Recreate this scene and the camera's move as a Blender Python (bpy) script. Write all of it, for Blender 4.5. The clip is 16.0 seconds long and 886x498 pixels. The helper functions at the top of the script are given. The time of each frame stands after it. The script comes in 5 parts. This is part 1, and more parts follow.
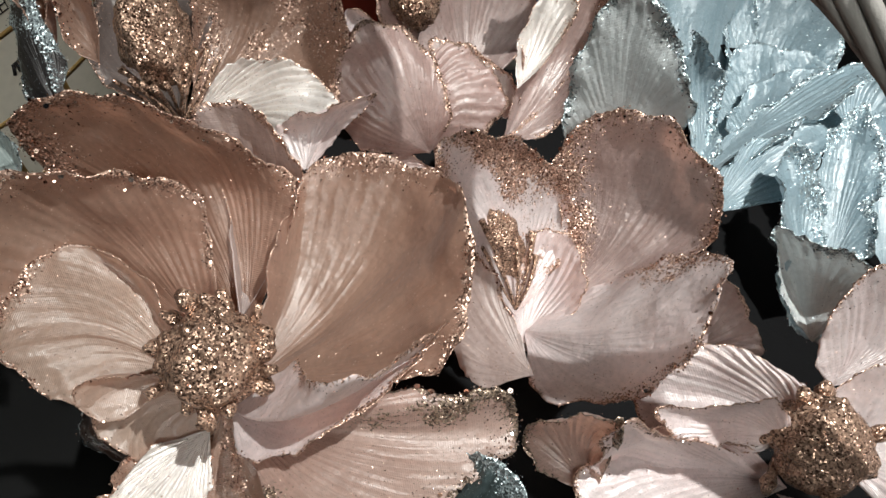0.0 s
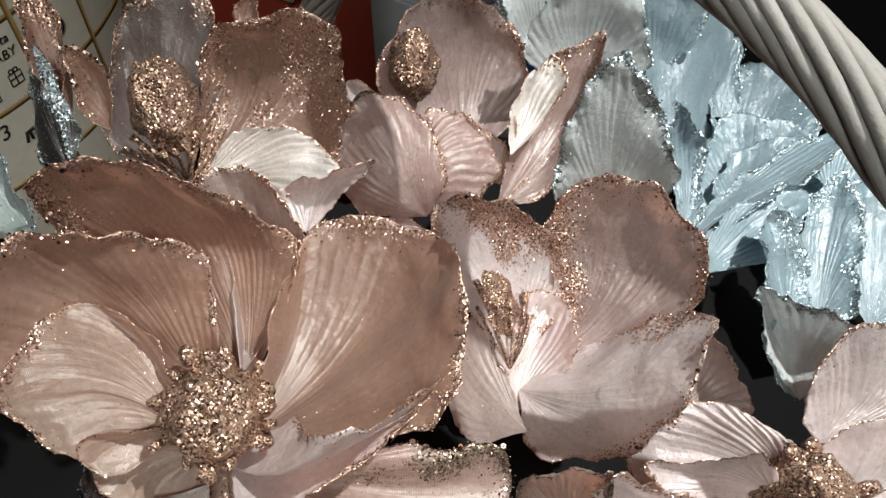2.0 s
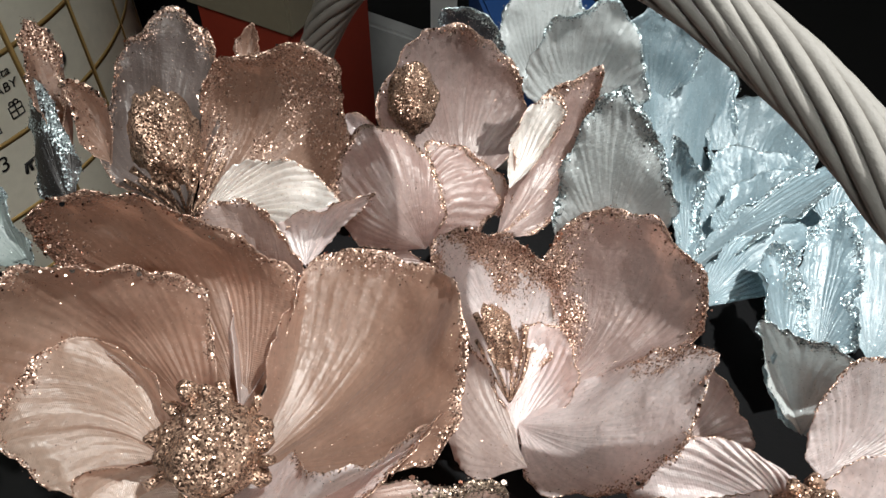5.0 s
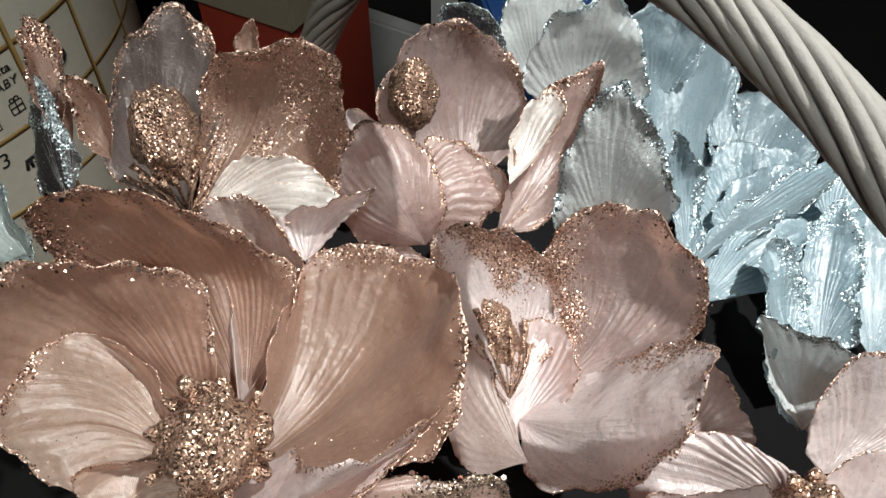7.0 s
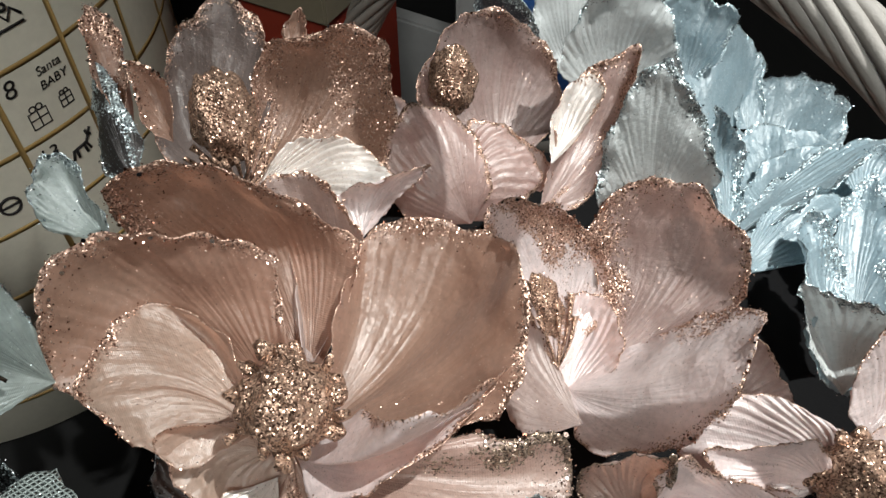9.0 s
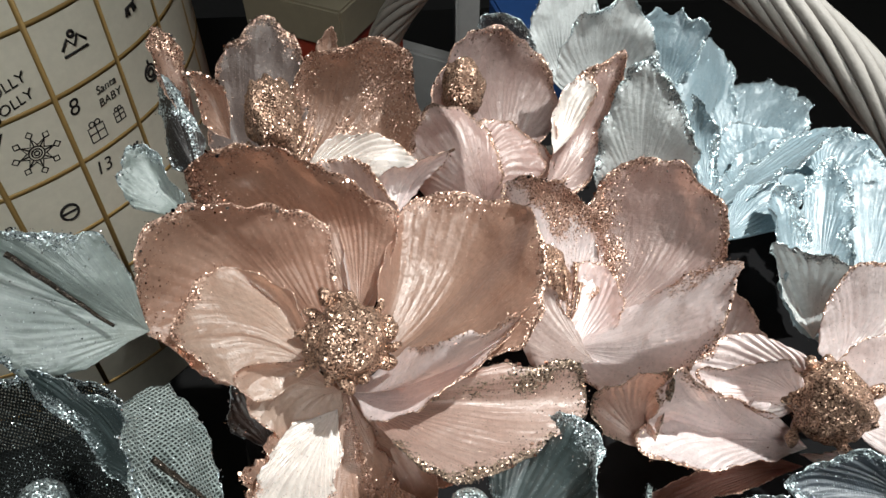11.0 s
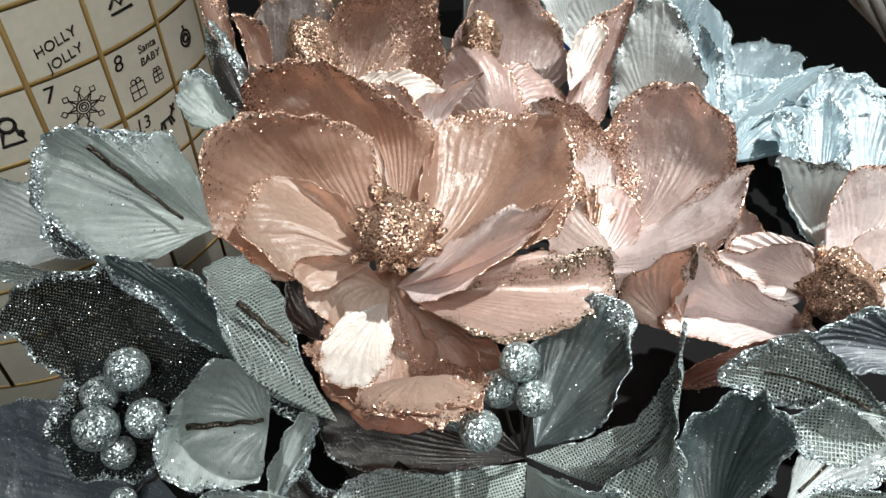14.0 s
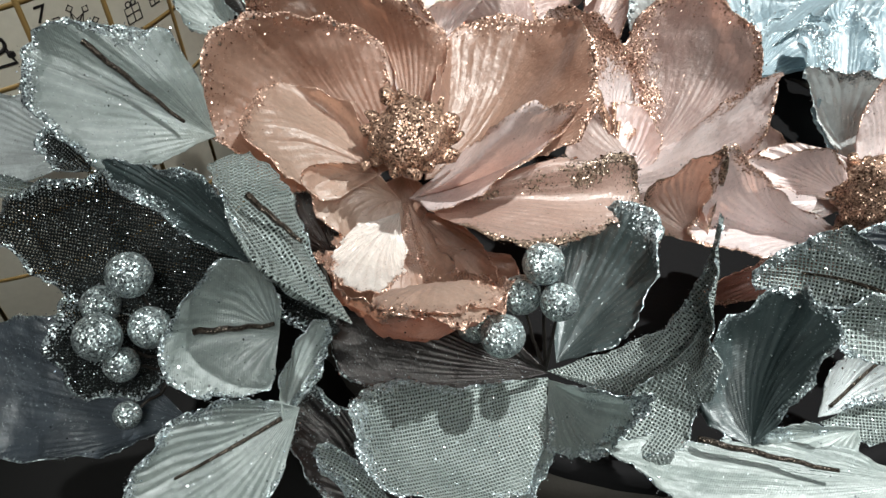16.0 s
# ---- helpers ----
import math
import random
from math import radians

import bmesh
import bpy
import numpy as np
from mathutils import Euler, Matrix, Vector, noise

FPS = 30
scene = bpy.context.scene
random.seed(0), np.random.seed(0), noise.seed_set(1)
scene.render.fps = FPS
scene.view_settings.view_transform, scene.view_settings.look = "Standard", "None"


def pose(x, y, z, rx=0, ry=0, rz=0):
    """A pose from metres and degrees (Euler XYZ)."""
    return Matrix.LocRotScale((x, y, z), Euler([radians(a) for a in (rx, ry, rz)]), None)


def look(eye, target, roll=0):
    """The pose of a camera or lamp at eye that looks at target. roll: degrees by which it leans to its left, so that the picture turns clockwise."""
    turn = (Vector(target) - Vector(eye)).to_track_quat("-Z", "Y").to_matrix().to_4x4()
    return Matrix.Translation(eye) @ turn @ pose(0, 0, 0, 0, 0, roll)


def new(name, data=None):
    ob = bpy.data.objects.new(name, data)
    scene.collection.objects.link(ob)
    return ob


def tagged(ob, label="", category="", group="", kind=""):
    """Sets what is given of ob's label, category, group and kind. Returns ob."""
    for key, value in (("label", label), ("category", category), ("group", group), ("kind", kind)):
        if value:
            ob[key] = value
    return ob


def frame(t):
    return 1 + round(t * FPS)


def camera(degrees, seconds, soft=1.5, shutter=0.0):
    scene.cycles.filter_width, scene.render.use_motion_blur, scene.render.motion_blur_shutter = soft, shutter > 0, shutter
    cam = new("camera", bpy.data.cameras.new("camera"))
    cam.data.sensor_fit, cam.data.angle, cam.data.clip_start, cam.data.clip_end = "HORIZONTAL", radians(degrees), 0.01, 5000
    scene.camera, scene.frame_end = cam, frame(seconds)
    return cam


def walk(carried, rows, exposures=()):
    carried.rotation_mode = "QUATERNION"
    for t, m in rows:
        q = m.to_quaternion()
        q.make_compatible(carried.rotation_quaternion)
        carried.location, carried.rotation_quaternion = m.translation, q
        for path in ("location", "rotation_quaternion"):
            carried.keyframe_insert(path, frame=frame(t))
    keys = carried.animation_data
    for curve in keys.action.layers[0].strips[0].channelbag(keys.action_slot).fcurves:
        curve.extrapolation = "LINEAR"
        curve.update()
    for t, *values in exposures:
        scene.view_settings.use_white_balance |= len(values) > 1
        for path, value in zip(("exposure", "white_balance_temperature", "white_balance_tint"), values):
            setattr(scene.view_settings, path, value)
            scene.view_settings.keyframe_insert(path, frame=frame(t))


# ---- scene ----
cam = camera(58.0, 16.0)
METRES, EYE, TILT, LEAN, TURN = 0.25, 0.55, -56.0, 0.0, 0.0
ROWS = [
    (0.0, 0.0, 0.0, 0.0, 0.0, 0.0, -0.0),
    (0.5, 0.0005, -0.0156, -0.0017, 0.13, 1.12, -0.08),
    (1.0, 0.0068, -0.0264, -0.009, 0.13, 2.58, -0.07),
    (1.5, 0.0033, -0.0402, -0.011, 0.1, 3.56, -0.05),
    (2.0, 0.0063, -0.0475, -0.0107, -0.05, 4.7, -0.05),
    (2.5, -0.0056, -0.0614, 0.0017, -0.13, 5.71, -0.09),
    (3.0, -0.0038, -0.0634, 0.007, -0.27, 6.47, -0.1),
    (3.5, -0.005, -0.0504, 0.005, -0.33, 6.72, -0.11),
    (4.0, -0.0031, -0.0453, -0.0025, -0.35, 6.81, -0.12),
    (6.5, 0.0033, -0.0466, -0.004, -0.23, 6.68, -0.06),
    (7.0, 0.0042, -0.0448, -0.007, -0.17, 6.61, -0.02),
    (7.5, -0.0023, -0.0516, -0.012, -0.12, 6.54, 0.15),
    (8.0, -0.0314, -0.0487, -0.0256, 0.03, 6.57, 0.23),
    (8.5, -0.0571, -0.0759, -0.0491, 0.09, 6.66, 0.42),
    (9.0, -0.0852, -0.0888, -0.0672, 0.01, 7.02, 0.65),
    (11.5, -0.186, -0.3452, -0.2906, -0.72, 10.89, 2.93),
    (12.0, -0.2069, -0.3737, -0.3383, -0.79, 11.44, 3.19),
    (12.5, -0.2094, -0.3904, -0.3868, -0.79, 11.99, 3.37),
    (13.0, -0.2153, -0.4014, -0.4218, -0.8, 12.58, 3.7),
    (13.5, -0.248, -0.389, -0.4709, -0.85, 12.76, 3.95),
    (14.0, -0.271, -0.3692, -0.5079, -0.95, 12.73, 4.07),
    (14.5, -0.2821, -0.3595, -0.5355, -1.03, 12.62, 4.17),
    (15.0, -0.2869, -0.3475, -0.5606, -1.06, 12.45, 4.28),
    (15.5, -0.2928, -0.3063, -0.5876, -1.08, 11.56, 4.45),
    (16.0, -0.3109, -0.2739, -0.601, -1.09, 10.64, 4.46),
]
walk(cam, [(t, pose(0, 0, EYE, TILT, LEAN, TURN) @ pose(METRES * x, METRES * y, METRES * z, 90 + pitch, roll, yaw)) for t, x, y, z, yaw, pitch, roll in ROWS],
     exposures=[(0.0, -0.25), (4.0, -0.10), (9.0, -0.08), (11.5, 0.14), (12.5, 0.24), (14.5, 0.28), (16.0, 0.12)])

# ---- light: one shop spotlight above, an added fill lamp, a dim room round them ----
world = bpy.data.worlds.new("room_dusk")
world.use_nodes = True
world.node_tree.nodes["Background"].inputs[0].default_value = (0.75, 0.86, 1.0, 1)
world.node_tree.nodes["Background"].inputs[1].default_value = 0.10
scene.world = world


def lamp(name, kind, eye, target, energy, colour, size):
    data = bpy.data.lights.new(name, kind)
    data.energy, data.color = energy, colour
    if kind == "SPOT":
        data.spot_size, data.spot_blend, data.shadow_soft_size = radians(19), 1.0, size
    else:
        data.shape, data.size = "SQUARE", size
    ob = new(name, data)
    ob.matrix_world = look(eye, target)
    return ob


SPOT_FROM = (0.95, 0.235, 2.42)
lamp("spotlight_beam", "SPOT", SPOT_FROM, (0.115, 0.17, 0.28), 490, (0.97, 0.985, 0.955), 0.022)
# added soft fill from the front, lifts the shaded sides; no known source
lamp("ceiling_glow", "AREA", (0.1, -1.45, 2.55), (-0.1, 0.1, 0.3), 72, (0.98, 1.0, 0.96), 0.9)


# ---- node helpers ----
def material(name):
    m = bpy.data.materials.new(name)
    m.use_nodes = True
    nt = m.node_tree
    nt.nodes.clear()
    return m, nt


def node(nt, kind, **sets):
    n = nt.nodes.new(kind)
    for key, value in sets.items():
        if key.startswith("i_"):
            k = key[2:]
            n.inputs[int(k) if k.isdigit() else k.replace("_", " ")].default_value = value
        elif key == "operation":
            n.operation = value
        elif key == "blend":
            n.blend_type = value
        elif key == "attr":
            n.attribute_name = value
    return n


def noise_tex(nt, vec, scale, detail=3, rough=0.5):
    n = node(nt, "ShaderNodeTexNoise", i_Scale=scale, i_Detail=detail, i_Roughness=rough)
    nt.links.new(vec, n.inputs["Vector"])
    return n.outputs["Fac"]


def ramp(nt, fac, *stops):
    r = nt.nodes.new("ShaderNodeValToRGB")
    while len(r.color_ramp.elements) < len(stops):
        r.color_ramp.elements.new(0.5)
    for e, (p, c) in zip(r.color_ramp.elements, stops):
        e.position, e.color = p, (*c, 1) if len(c) == 3 else c
    nt.links.new(fac, r.inputs[0])
    return r.outputs[0]


def grey(a):
    return (a, a, a)


def mixrgb(nt, fac, a, b, blend="MIX"):
    n = node(nt, "ShaderNodeMixRGB", blend=blend)
    for sock, v in zip(n.inputs, (fac, a, b)):
        if isinstance(v, (int, float)):
            sock.default_value = v
        elif isinstance(v, tuple):
            sock.default_value = (*v, 1)
        else:
            nt.links.new(v, sock)
    return n.outputs[0]


def maths(nt, op, a, b=0.0, clamp=False):
    n = node(nt, "ShaderNodeMath", operation=op)
    n.use_clamp = clamp
    for sock, v in zip(n.inputs, (a, b)):
        if isinstance(v, (int, float)):
            sock.default_value = v
        else:
            nt.links.new(v, sock)
    return n.outputs[0]


def bump(nt, height, strength, distance, normal=None):
    n = node(nt, "ShaderNodeBump", i_Strength=strength, i_Distance=distance)
    nt.links.new(height, n.inputs["Height"])
    if normal is not None:
        nt.links.new(normal, n.inputs["Normal"])
    return n.outputs[0]


def principled(nt, colour, rough, metal=0.0, normal=None, **sets):
    p = node(nt, "ShaderNodeBsdfPrincipled", i_Metallic=metal)
    for sock, v in ((p.inputs["Base Color"], colour), (p.inputs["Roughness"], rough)):
        if isinstance(v, (int, float)):
            sock.default_value = v
        elif isinstance(v, tuple):
            sock.default_value = (*v, 1)
        else:
            nt.links.new(v, sock)
    if normal is not None:
        nt.links.new(normal, p.inputs["Normal"])
    for key, value in sets.items():
        p.inputs[key.replace("_", " ")].default_value = value
    return p.outputs[0]


def finish(nt, shader):
    out = nt.nodes.new("ShaderNodeOutputMaterial")
    nt.links.new(shader, out.inputs[0])


def mixshader(nt, fac, a, b):
    n = nt.nodes.new("ShaderNodeMixShader")
    if isinstance(fac, (int, float)):
        n.inputs[0].default_value = fac
    else:
        nt.links.new(fac, n.inputs[0])
    nt.links.new(a, n.inputs[1])
    nt.links.new(b, n.inputs[2])
    return n.outputs[0]


# ---- materials ----
def crust_shader(nt, pos, light, dark, scale=1600):
    """Glued-on glitter: small facets, each with its own tint and tilt."""
    vor = node(nt, "ShaderNodeTexVoronoi", i_Scale=scale)
    nt.links.new(pos, vor.inputs["Vector"])
    sep = nt.nodes.new("ShaderNodeSeparateColor")
    nt.links.new(vor.outputs["Color"], sep.inputs[0])
    tint = ramp(nt, sep.outputs[0], (0.0, dark), (0.45, tuple(0.5 * (a + b) for a, b in zip(light, dark))), (1.0, light))
    geo = nt.nodes.new("ShaderNodeNewGeometry")
    shift = node(nt, "ShaderNodeVectorMath", operation="SUBTRACT")
    nt.links.new(vor.outputs["Color"], shift.inputs[0])
    shift.inputs[1].default_value = (0.5, 0.5, 0.5)
    grow = node(nt, "ShaderNodeVectorMath", operation="SCALE")
    nt.links.new(shift.outputs[0], grow.inputs[0])
    grow.inputs["Scale"].default_value = 1.3
    add = node(nt, "ShaderNodeVectorMath", operation="ADD")
    nt.links.new(geo.outputs["Normal"], add.inputs[0])
    nt.links.new(grow.outputs[0], add.inputs[1])
    norm = node(nt, "ShaderNodeVectorMath", operation="NORMALIZE")
    nt.links.new(add.outputs[0], norm.inputs[0])
    return principled(nt, tint, 0.34, 0.7, norm.outputs[0])


def fabric(name, base, deep, rim_light, rim_dark, through_light=0.3, gloss=0.36, weave=0.25, dust=0.0, satin=0.12):
    """Pressed satin petal: fan-shaped veins, blotches, a fine weave and a glittered rim."""
    m, nt = material(name)
    uv = nt.nodes.new("ShaderNodeUVMap")
    tc = nt.nodes.new("ShaderNodeTexCoord")
    pos = tc.outputs["Object"]
    info = nt.nodes.new("ShaderNodeObjectInfo")
    stretch = node(nt, "ShaderNodeMapping")
    stretch.inputs["Scale"].default_value = (1.3, 22.0, 1.0)
    nt.links.new(uv.outputs[0], stretch.inputs["Vector"])
    wob = node(nt, "ShaderNodeVectorMath", operation="ADD")
    nt.links.new(stretch.outputs[0], wob.inputs[0])
    nt.links.new(info.outputs["Random"], wob.inputs[1])
    veins = noise_tex(nt, wob.outputs[0], 1.0, 3, 0.55)
    blot = noise_tex(nt, pos, 38, 4, 0.6)
    fine = noise_tex(nt, pos, 420, 2, 0.6)
    patch = ramp(nt, noise_tex(nt, pos, 24, 2, 0.5), (0.38, grey(0.12)), (0.66, grey(1.0)))
    vein_dark = ramp(nt, veins, (0.30, grey(1.0)), (0.48, grey(0.25)), (0.62, grey(0.0)))
    col = mixrgb(nt, ramp(nt, blot, (0.33, grey(0.0)), (0.75, grey(0.75))), base, deep)
    col = mixrgb(nt, maths(nt, "MULTIPLY", maths(nt, "MULTIPLY", vein_dark, patch), 0.5), col, deep)
    pale = tuple(min(0.9, 1.25 * b + 0.06) for b in base)
    col = mixrgb(nt, maths(nt, "MULTIPLY", ramp(nt, veins, (0.60, grey(0.0)), (0.75, grey(1.0))), 0.3), col, pale)
    col = mixrgb(nt, 0.22, col, ramp(nt, fine, (0.3, grey(0.25)), (0.7, grey(1.0))), "MULTIPLY")
    # weave of the cloth
    thread = node(nt, "ShaderNodeTexWave", i_Scale=520.0, i_Distortion=1.5)
    nt.links.new(pos, thread.inputs["Vector"])
    h = bump(nt, maths(nt, "MULTIPLY", veins, patch), 0.55, 0.0022)
    h = bump(nt, blot, 0.45, 0.005, h)
    h = bump(nt, noise_tex(nt, pos, 130, 3, 0.6), 0.3, 0.0016, h)
    h = bump(nt, thread.outputs["Fac"], weave, 0.0003, h)
    rough = ramp(nt, blot, (0.2, grey(gloss - 0.1)), (0.8, grey(gloss + 0.16)))
    cloth = principled(nt, col, rough, 0.0, h, Specular_IOR_Level=0.6 if max(base) > 0.2 else 0.35, Sheen_Weight=0.2 if max(base) > 0.2 else 0.0)
    # pearly finish on the crests of the pleats
    pearl = nt.nodes.new("ShaderNodeBsdfGlossy")
    pearl.inputs["Color"].default_value = (1.0, 0.95, 0.92, 1) if base[0] > base[2] else (0.93, 0.98, 1.0, 1)
    pearl.inputs["Roughness"].default_value = 0.38
    nt.links.new(h, pearl.inputs["Normal"])
    shine = ramp(nt, veins, (0.38, grey(0.03)), (0.66, grey(satin)))
    cloth = mixshader(nt, shine, cloth, pearl.outputs[0])
    tr = nt.nodes.new("ShaderNodeBsdfTranslucent")
    warm = (1.0, 0.72, 0.58) if base[0] > base[2] else (0.95, 1.0, 1.0)
    nt.links.new(mixrgb(nt, 1.0, col, warm, "MULTIPLY"), tr.inputs[0])
    nt.links.new(h, tr.inputs["Normal"])
    cloth = mixshader(nt, through_light, cloth, tr.outputs[0])
    # glitter crust along the rim, thinning inwards, and stray dust everywhere
    rim = node(nt, "ShaderNodeAttribute", attr="rim")
    reach = maths(nt, "MULTIPLY", noise_tex(nt, pos, 80, 3, 0.7), ramp(nt, noise_tex(nt, pos, 22, 1, 0.5), (0.36, grey(0.40)), (0.60, grey(1.0))))
    reach = maths(nt, "MULTIPLY", reach, 3.1)
    solid = maths(nt, "SUBTRACT", reach, rim.outputs["Fac"])
    grain = noise_tex(nt, pos, 900, 1, 0.5)
    mask = maths(nt, "ADD", solid, maths(nt, "MULTIPLY", maths(nt, "SUBTRACT", grain, 0.5), 3.2))
    mask = ramp(nt, mask, (0.42, grey(0.0)), (0.5, grey(1.0)))
    stray = ramp(nt, noise_tex(nt, pos, 1500, 0), (0.77 - dust, grey(0.0)), (0.79 - dust, grey(1.0)))
    mask = maths(nt, "MAXIMUM", mask, stray)
    finish(nt, mixshader(nt, mask, cloth, crust_shader(nt, pos, rim_light, rim_dark)))
    return m


ROSE, ROSE_D = (0.80, 0.55, 0.43), (0.10, 0.04, 0.024)
SILV, SILV_D = (0.66, 0.76, 0.78), (0.07, 0.10, 0.11)
FABRICS = {
    "pink": fabric("pink_satin", (0.52, 0.335, 0.255), (0.36, 0.195, 0.13), ROSE, ROSE_D, 0.56),
    "cream": fabric("cream_satin", (0.62, 0.465, 0.375), (0.48, 0.32, 0.24), ROSE, ROSE_D, 0.56),
    # blush-white, whitened further: the spotlight's brightness put into the colour
    "white": fabric("blush_white_lit_satin", (0.84, 0.75, 0.745), (0.70, 0.56, 0.545), ROSE, ROSE_D, 0.40, 0.30, satin=0.26),
    "blush": fabric("blush_grey_satin", (0.54, 0.44, 0.41), (0.42, 0.32, 0.29), ROSE, ROSE_D, 0.45, 0.5),
    # pink cloth greyed and darkened: the back petal's shade is in the colour
    "grey": fabric("shaded_pink_satin", (0.23, 0.18, 0.165), (0.15, 0.11, 0.095), ROSE, ROSE_D, 0.45, 0.5),
    "rust": fabric("rust_satin", (0.42, 0.20, 0.15), (0.28, 0.11, 0.08), ROSE, ROSE_D, 0.45),
    "ice": fabric("ice_blue_satin", (0.36, 0.47, 0.52), (0.22, 0.33, 0.39), SILV, (0.15, 0.24, 0.29), 0.4, 0.30, dust=0.05),
    "mist": fabric("mist_grey_satin", (0.60, 0.63, 0.625), (0.47, 0.50, 0.50), SILV, SILV_D, 0.3, 0.45),
    "sage": fabric("sage_white_satin", (0.34, 0.40, 0.38), (0.19, 0.24, 0.232), SILV, SILV_D, 0.35, 0.45, satin=0.12),
    # slate-blue lowered in tone to carry the shade the petals cast on it
    "slate": fabric("slate_blue_satin", (0.058, 0.083, 0.084), (0.025, 0.038, 0.04), SILV, SILV_D, 0.2, 0.45, satin=0.09),
    # charcoal taken near-black: shade on the low leaves put into the colour
    "char": fabric("charcoal_shade_satin", (0.018, 0.016, 0.016), (0.008, 0.007, 0.007), SILV, SILV_D, 0.12, 0.45, satin=0.05),
    "rose": fabric("rose_pink_satin", (0.66, 0.50, 0.465), (0.48, 0.31, 0.275), ROSE, ROSE_D, 0.55, satin=0.24),
    "smoke": fabric("smoky_pink_satin", (0.62, 0.46, 0.40), (0.44, 0.275, 0.22), (0.46, 0.34, 0.25), (0.025, 0.02, 0.02), 0.52),
    # whitened copy of the pink cloth: direct light painted into it
    "pearl": fabric("lit_pearl_satin", (0.82, 0.78, 0.74), (0.66, 0.60, 0.54), ROSE, ROSE_D, 0.3, 0.22, dust=0.02, satin=0.45),
    "frost": fabric("frost_satin", (0.66, 0.72, 0.72), (0.42, 0.48, 0.49), SILV, SILV_D, 0.3, 0.24, dust=0.03, satin=0.4),
    "navy": fabric("dusk_blue_satin", (0.052, 0.066, 0.08), (0.02, 0.027, 0.036), SILV, SILV_D, 0.12, 0.45, satin=0.08),
}


def gauze(name, base, deep, hole):
    """Loose-woven ribbon: crossing threads, with small gaps between them."""
    m, nt = material(name)
    tc = nt.nodes.new("ShaderNodeTexCoord")
    pos = tc.outputs["Object"]
    bands = []
    for axis in ("X", "Y"):
        w = node(nt, "ShaderNodeTexWave", i_Scale=225.0, i_Distortion=1.6, i_Detail=1.0)
        w.bands_direction = axis
        w.inputs["Detail Scale"].default_value = 0.6
        nt.links.new(pos, w.inputs["Vector"])
        bands.append(w.outputs["Fac"])
    cloth = maths(nt, "MAXIMUM", *bands)
    blot = noise_tex(nt, pos, 60, 4, 0.6)
    col = mixrgb(nt, ramp(nt, blot, (0.3, grey(0.0)), (0.7, grey(1.0))), base, deep)
    col = mixrgb(nt, 0.8, col, ramp(nt, cloth, (0.3, grey(0.08)), (0.85, grey(1.0))), "MULTIPLY")
    h = bump(nt, cloth, 1.0, 0.0013)
    shell = principled(nt, col, 0.5, 0.15, h, Specular_IOR_Level=0.5 if base[0] > 0.1 else 0.15)
    clear = nt.nodes.new("ShaderNodeBsdfTransparent")
    gap = ramp(nt, maths(nt, "ADD", cloth, maths(nt, "MULTIPLY", maths(nt, "SUBTRACT", noise_tex(nt, pos, 200, 2), 0.5), 0.5)),
               (hole, grey(0.0)), (hole + 0.12, grey(1.0)))
    rim = node(nt, "ShaderNodeAttribute", attr="rim")
    reach = maths(nt, "MULTIPLY", noise_tex(nt, pos, 110, 3, 0.7), 1.9)
    mask = maths(nt, "ADD", maths(nt, "SUBTRACT", reach, rim.outputs["Fac"]), maths(nt, "MULTIPLY", maths(nt, "SUBTRACT", noise_tex(nt, pos, 900, 1), 0.5), 3.2))
    mask = ramp(nt, mask, (0.42, grey(0.0)), (0.5, grey(1.0)))
    mask = maths(nt, "MAXIMUM", mask, ramp(nt, noise_tex(nt, pos, 1400, 0), (0.72, grey(0.0)), (0.74, grey(1.0))))
    body = mixshader(nt, gap, clear.outputs[0], shell)
    finish(nt, mixshader(nt, mask, body, crust_shader(nt, pos, SILV, SILV_D)))
    return m


FABRICS["burlap"] = gauze("silver_gauze", (0.39, 0.45, 0.43), (0.23, 0.28, 0.265), 0.17)
FABRICS["darkmesh"] = gauze("dark_gauze", (0.022, 0.026, 0.025), (0.010, 0.012, 0.012), 0.20)


def glitter_mat(name, light, dark):
    """Loose metallic flakes; each flake has its own tint."""
    m, nt = material(name)
    geo = nt.nodes.new("ShaderNodeNewGeometry")
    col = ramp(nt, geo.outputs["Random Per Island"], (0.0, tuple(0.3 * a for a in dark)), (0.28, dark), (0.62, light), (1.0, tuple(min(1.0, a * 1.15) for a in light)))
    finish(nt, principled(nt, col, 0.22, 0.9))
    return m


FLAKE_ROSE = glitter_mat("rose_gold_flakes", (0.80, 0.58, 0.46), (0.26, 0.11, 0.07))
FLAKE_SILVER = glitter_mat("silver_flakes", (0.90, 0.95, 0.97), (0.18, 0.24, 0.28))
FLAKE_DARK = glitter_mat("smoky_flakes", (0.55, 0.42, 0.36), (0.03, 0.03, 0.035))


def crust_mat(name, light, dark, scale):
    m, nt = material(name)
    tc = nt.nodes.new("ShaderNodeTexCoord")
    finish(nt, crust_shader(nt, tc.outputs["Object"], light, dark, scale))
    return m


CRUST_ROSE = crust_mat("rose_gold_crust", (0.66, 0.44, 0.32), (0.05, 0.021, 0.014), 1500)
VEIN = crust_mat("dark_vein_crust", (0.10, 0.08, 0.062), (0.012, 0.010, 0.009), 2600)
CRUST_SILVER = crust_mat("silver_crust", (0.66, 0.76, 0.76), (0.10, 0.14, 0.145), 1500)


